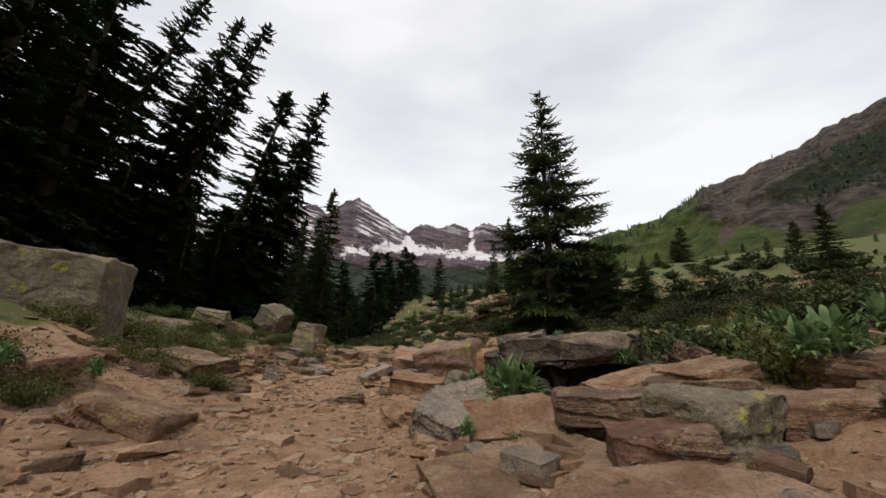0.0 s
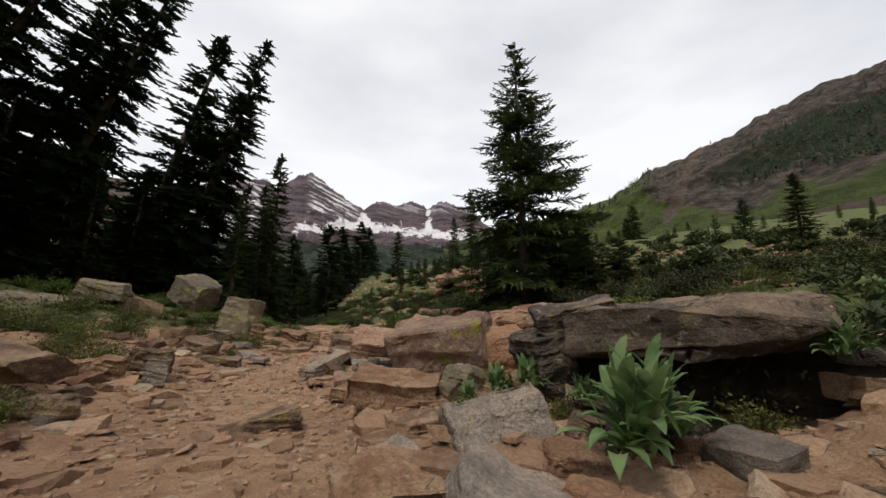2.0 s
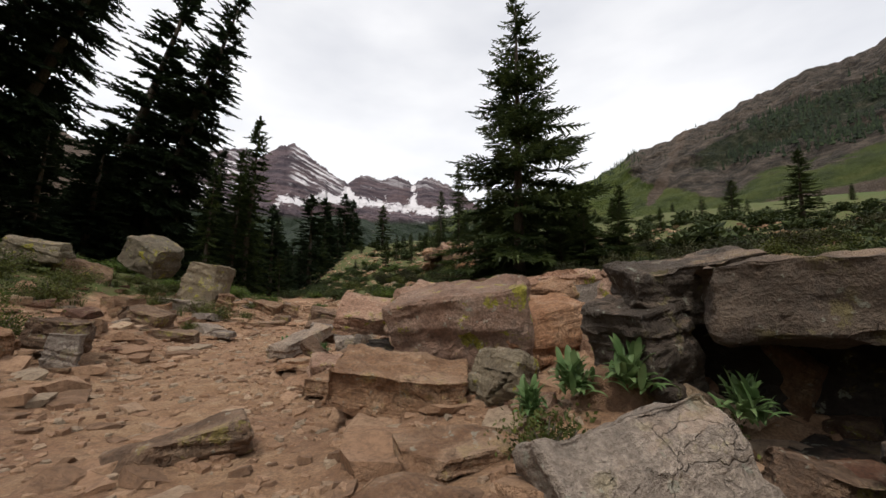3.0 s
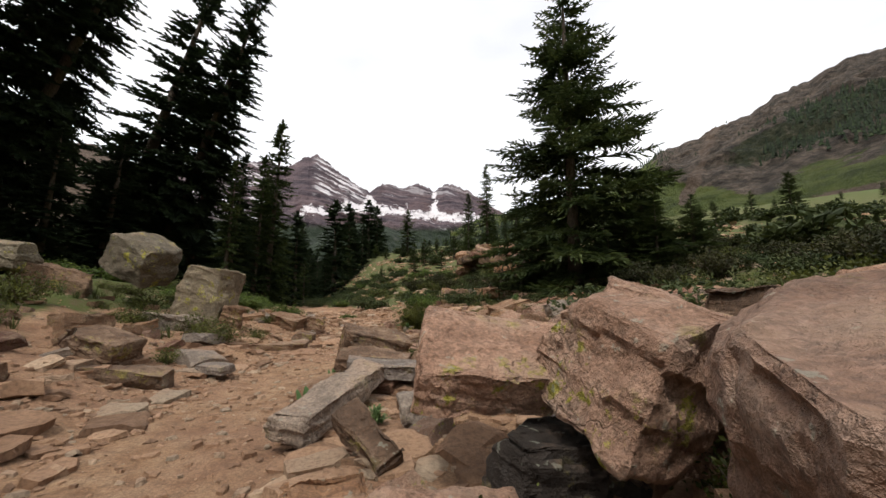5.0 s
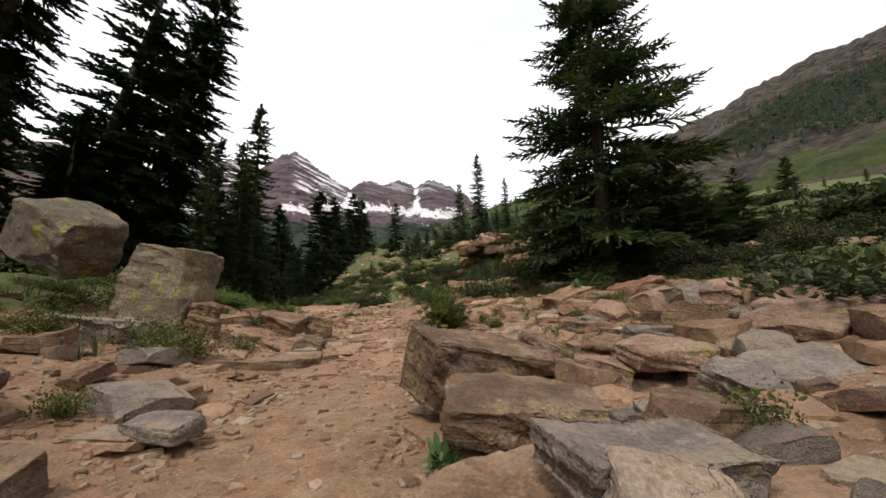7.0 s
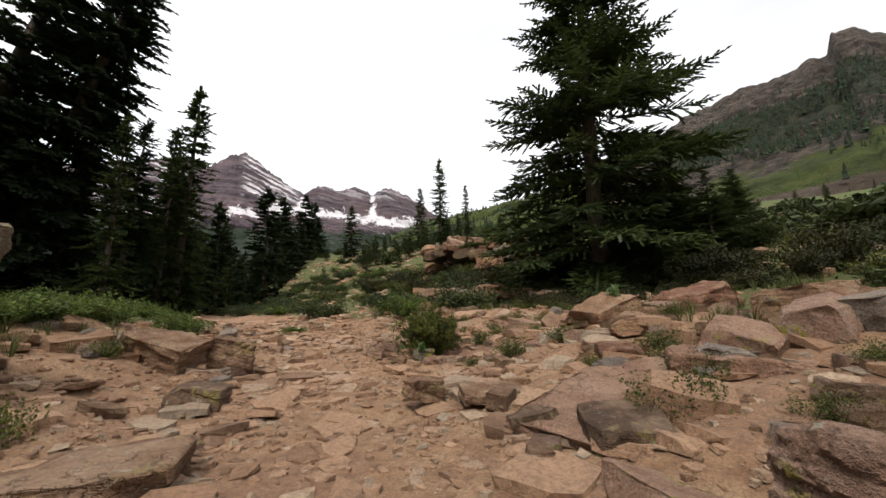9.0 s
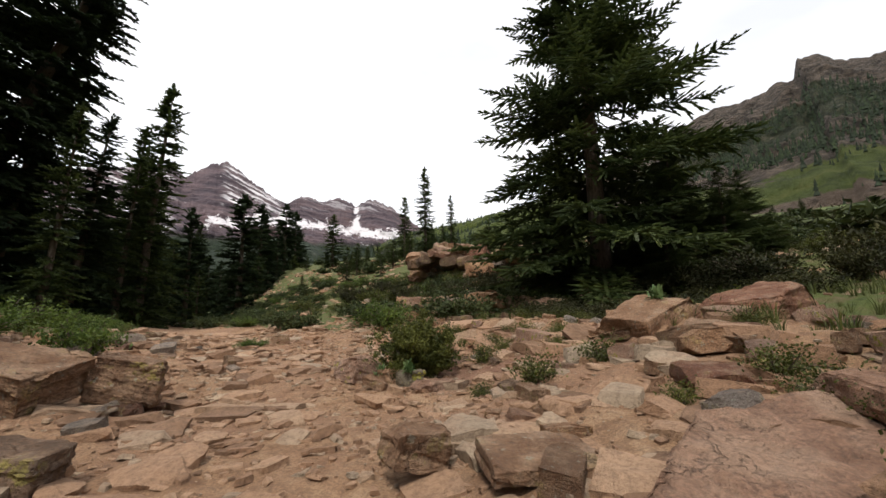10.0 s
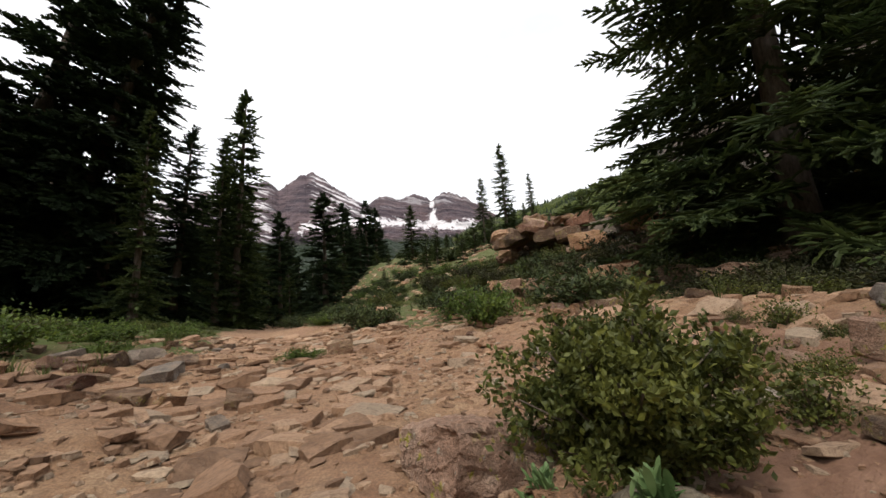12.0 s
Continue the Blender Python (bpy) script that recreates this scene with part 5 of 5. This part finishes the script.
for k in range(70):
    y = rng.uniform(1.5, 22)
    x = float(trail_x(y)) + rng.choice([1, 1, -1]) * rng.uniform(1.4, 5)
    if clear_of_path(x, y, 0.8):
        place_copy(herb, x, y, rng.uniform(0.35, 1.0), rng.uniform(0, 360))


thicket = shrub("thicket_bush", 2.2, 1.25, 15, M_THICKET, "dark olive willow thicket on the slope", "shrubs", 2600, 0.11, 0.25, 40)
thicket.matrix_world = pose(9, 19, gz(9, 19))
rng = random.Random(40)
for k in range(75):
    y = rng.uniform(13, 38)
    x = float(trail_x(y)) + rng.uniform(7.5, 22) + (1.5 if y < 18 else 0)
    place_copy(thicket, x, y, rng.uniform(0.55, 1.15), rng.uniform(0, 360), rng.uniform(0.7, 1.1))


scrub = shrub("far_scrub_bush", 2.4, 1.1, 16, M_JUNIPER, "round dark green scrub on the far slope", "shrubs", 420, 0.34, 0.26, 24)
scrub.matrix_world = pose(16, 40, gz(16, 40))
rng = random.Random(43)
for k in range(34):
    y = rng.uniform(19.6, 25)
    place_copy(thicket, rng.uniform(2.8, 8.0), y, rng.uniform(0.4, 0.7), rng.uniform(0, 360), rng.uniform(0.6, 0.9))
rng = random.Random(44)
for k in range(260):
    y = rng.uniform(8, 95)
    x = float(trail_x(y)) + rng.uniform(15, 75)
    place_copy(scrub, x, y, rng.uniform(0.5, 1.5), rng.uniform(0, 360), rng.uniform(0.5, 1.0))


def broad_plant(name, height, leaves, seed, label):
    """A clump of stout stems with broad upright leaves, each a folded, arching blade that starts low or part way up."""
    rg = np.random.RandomState(seed)
    root = new(name)
    for k in range(leaves):
        a = k * 2.4 + rg.uniform(-0.6, 0.6)
        tilt = rg.uniform(0.12, 0.95)
        L = height * rg.uniform(0.32, 0.55)
        w = L * rg.uniform(0.11, 0.16)
        z0 = height * 0.55 * rg.rand() * (1.15 - tilt)
        ox, oy = rg.normal(0, 0.11 * height, 2)
        v, f = [], []
        for i in range(9):
            s = i / 8
            bend = tilt + 0.75 * s * s * tilt
            rad = L * s * math.sin(bend) + 0.01
            z = z0 + L * s * math.cos(bend * 0.9)
            half = w * (0.16 + 0.84 * math.sin(math.pi * min(1, s ** 0.8)) ** 0.7) * (1 if i < 8 else 0.1)
            wave = 0.12 * w * math.sin(9 * s + k)
            for side_, lift in ((-1, 0.34), (-0.5, 0.12), (0, 0.0), (0.5, 0.12), (1, 0.34)):
                py = side_ * half
                v.append((ox + rad * math.cos(a) - py * math.sin(a), oy + rad * math.sin(a) + py * math.cos(a), z + lift * half + wave * side_ * side_))
        for i in range(8):
            for j in range(4):
                o = i * 5 + j
                f.append((o, o + 1, o + 6, o + 5))
        mesh_object("leaf", v, f, M_BROAD, root, smooth=True)
    return tagged(root, label, "plant", "broad-leaved plants")


leafy = broad_plant("broad_leaf_plant", 0.62, 74, 2, "broad-leaved green plant growing among rocks")
leafy.matrix_world = pose(0.8, 4.78, 0.3)
LEAFY = ((1.05, 4.95, 0.36, 0.75), (2.8, 3.1, 0.9, 0.6), (3.2, 3.25, 0.92, 0.7), (3.6, 3.0, 0.95, 0.6), (-1.86, 10.25, -0.06, 0.5), (-1.8, 10.55, -0.06, 0.4), (-3.6, 4.3, 0.62, 0.4), (-4.2, 3.9, 0.75, 0.45),
         (-1.42, 18.72, 0.0, 0.3), (-1.15, 18.5, 0.05, 0.3), (1.9, 18.0, 0.8, 0.4), (0.78, 6.3, 0.36, 0.5), (0.55, 6.5, 0.3, 0.45), (1.1, 5.95, 0.3, 0.42), (0.25, 6.4, 0.22, 0.36), (2.1, 7.3, 0.9, 0.5), (4.3, 3.9, 1.1, 0.7),
         (3.9, 4.6, 1.1, 0.6), (4.8, 6.4, 1.1, 0.6), (5.6, 7.2, 1.1, 0.6), (-0.85, 7.8, 0.12, 0.28), (0.25, 3.3, 0.3, 0.26), (-0.2, 7.72, 0.2, 0.34), (-1.95, 11.7, -0.08, 0.34), (-1.35, 10.05, 0.02, 0.26), (2.3, 5.0, 0.72, 0.45))
for x, y, z, s in LEAFY:
    c = copy_thing(leafy, pose(0, 0, 0))
    c.matrix_world = pose(x, y, z, 0, 0, x * 131 % 360) @ Matrix.Scale(s, 4)

# grass tufts
blade_v, blade_f = [], []
rg = np.random.RandomState(3)
for k in range(16):
    a, t = rg.uniform(0, 6.28), rg.uniform(0.1, 0.6)
    o = len(blade_v)
    w, d = 0.02, np.array([math.cos(a), math.sin(a)])
    n = np.array([-d[1], d[0]])
    r = rg.uniform(0, 0.25)
    for s, ww in ((0, 1), (0.55, 0.8)):
        c = d * (r + s * t * 0.6)
        blade_v += [(c[0] + n[0] * w * ww, c[1] + n[1] * w * ww, s * 0.9), (c[0] - n[0] * w * ww, c[1] - n[1] * w * ww, s * 0.9)]
    c = d * (r + t)
    blade_v.append((c[0], c[1], rg.uniform(0.7, 1.1)))
    blade_f += [(o, o + 1, o + 3), (o, o + 3, o + 2), (o + 2, o + 3, o + 4)]
N = 7500
ys = nr.uniform(1, 45, N)
side_s = np.where(nr.rand(N) < 0.65, 1, -1)
xs = trail_x(ys) + side_s * (nr.uniform(2.6, 14, N) + 1.5 * (side_s > 0))
patch = fbm(np.stack([xs, ys, xs * 0], 1) * 0.5, 3, 77)
ok = patch > -0.15
xs, ys = xs[ok], ys[ok]
n_t = len(xs)
scatter_mesh("grass", [(np.array(blade_v), np.array(blade_f))], np.stack([xs, ys, ground_z(xs, ys) - 0.02, nr.uniform(0.12, 0.32, n_t), nr.uniform(0, 6.3, n_t), np.zeros(n_t)], 1), M_GRASS,
             "short meadow grass between stones and shrubs", "grass")
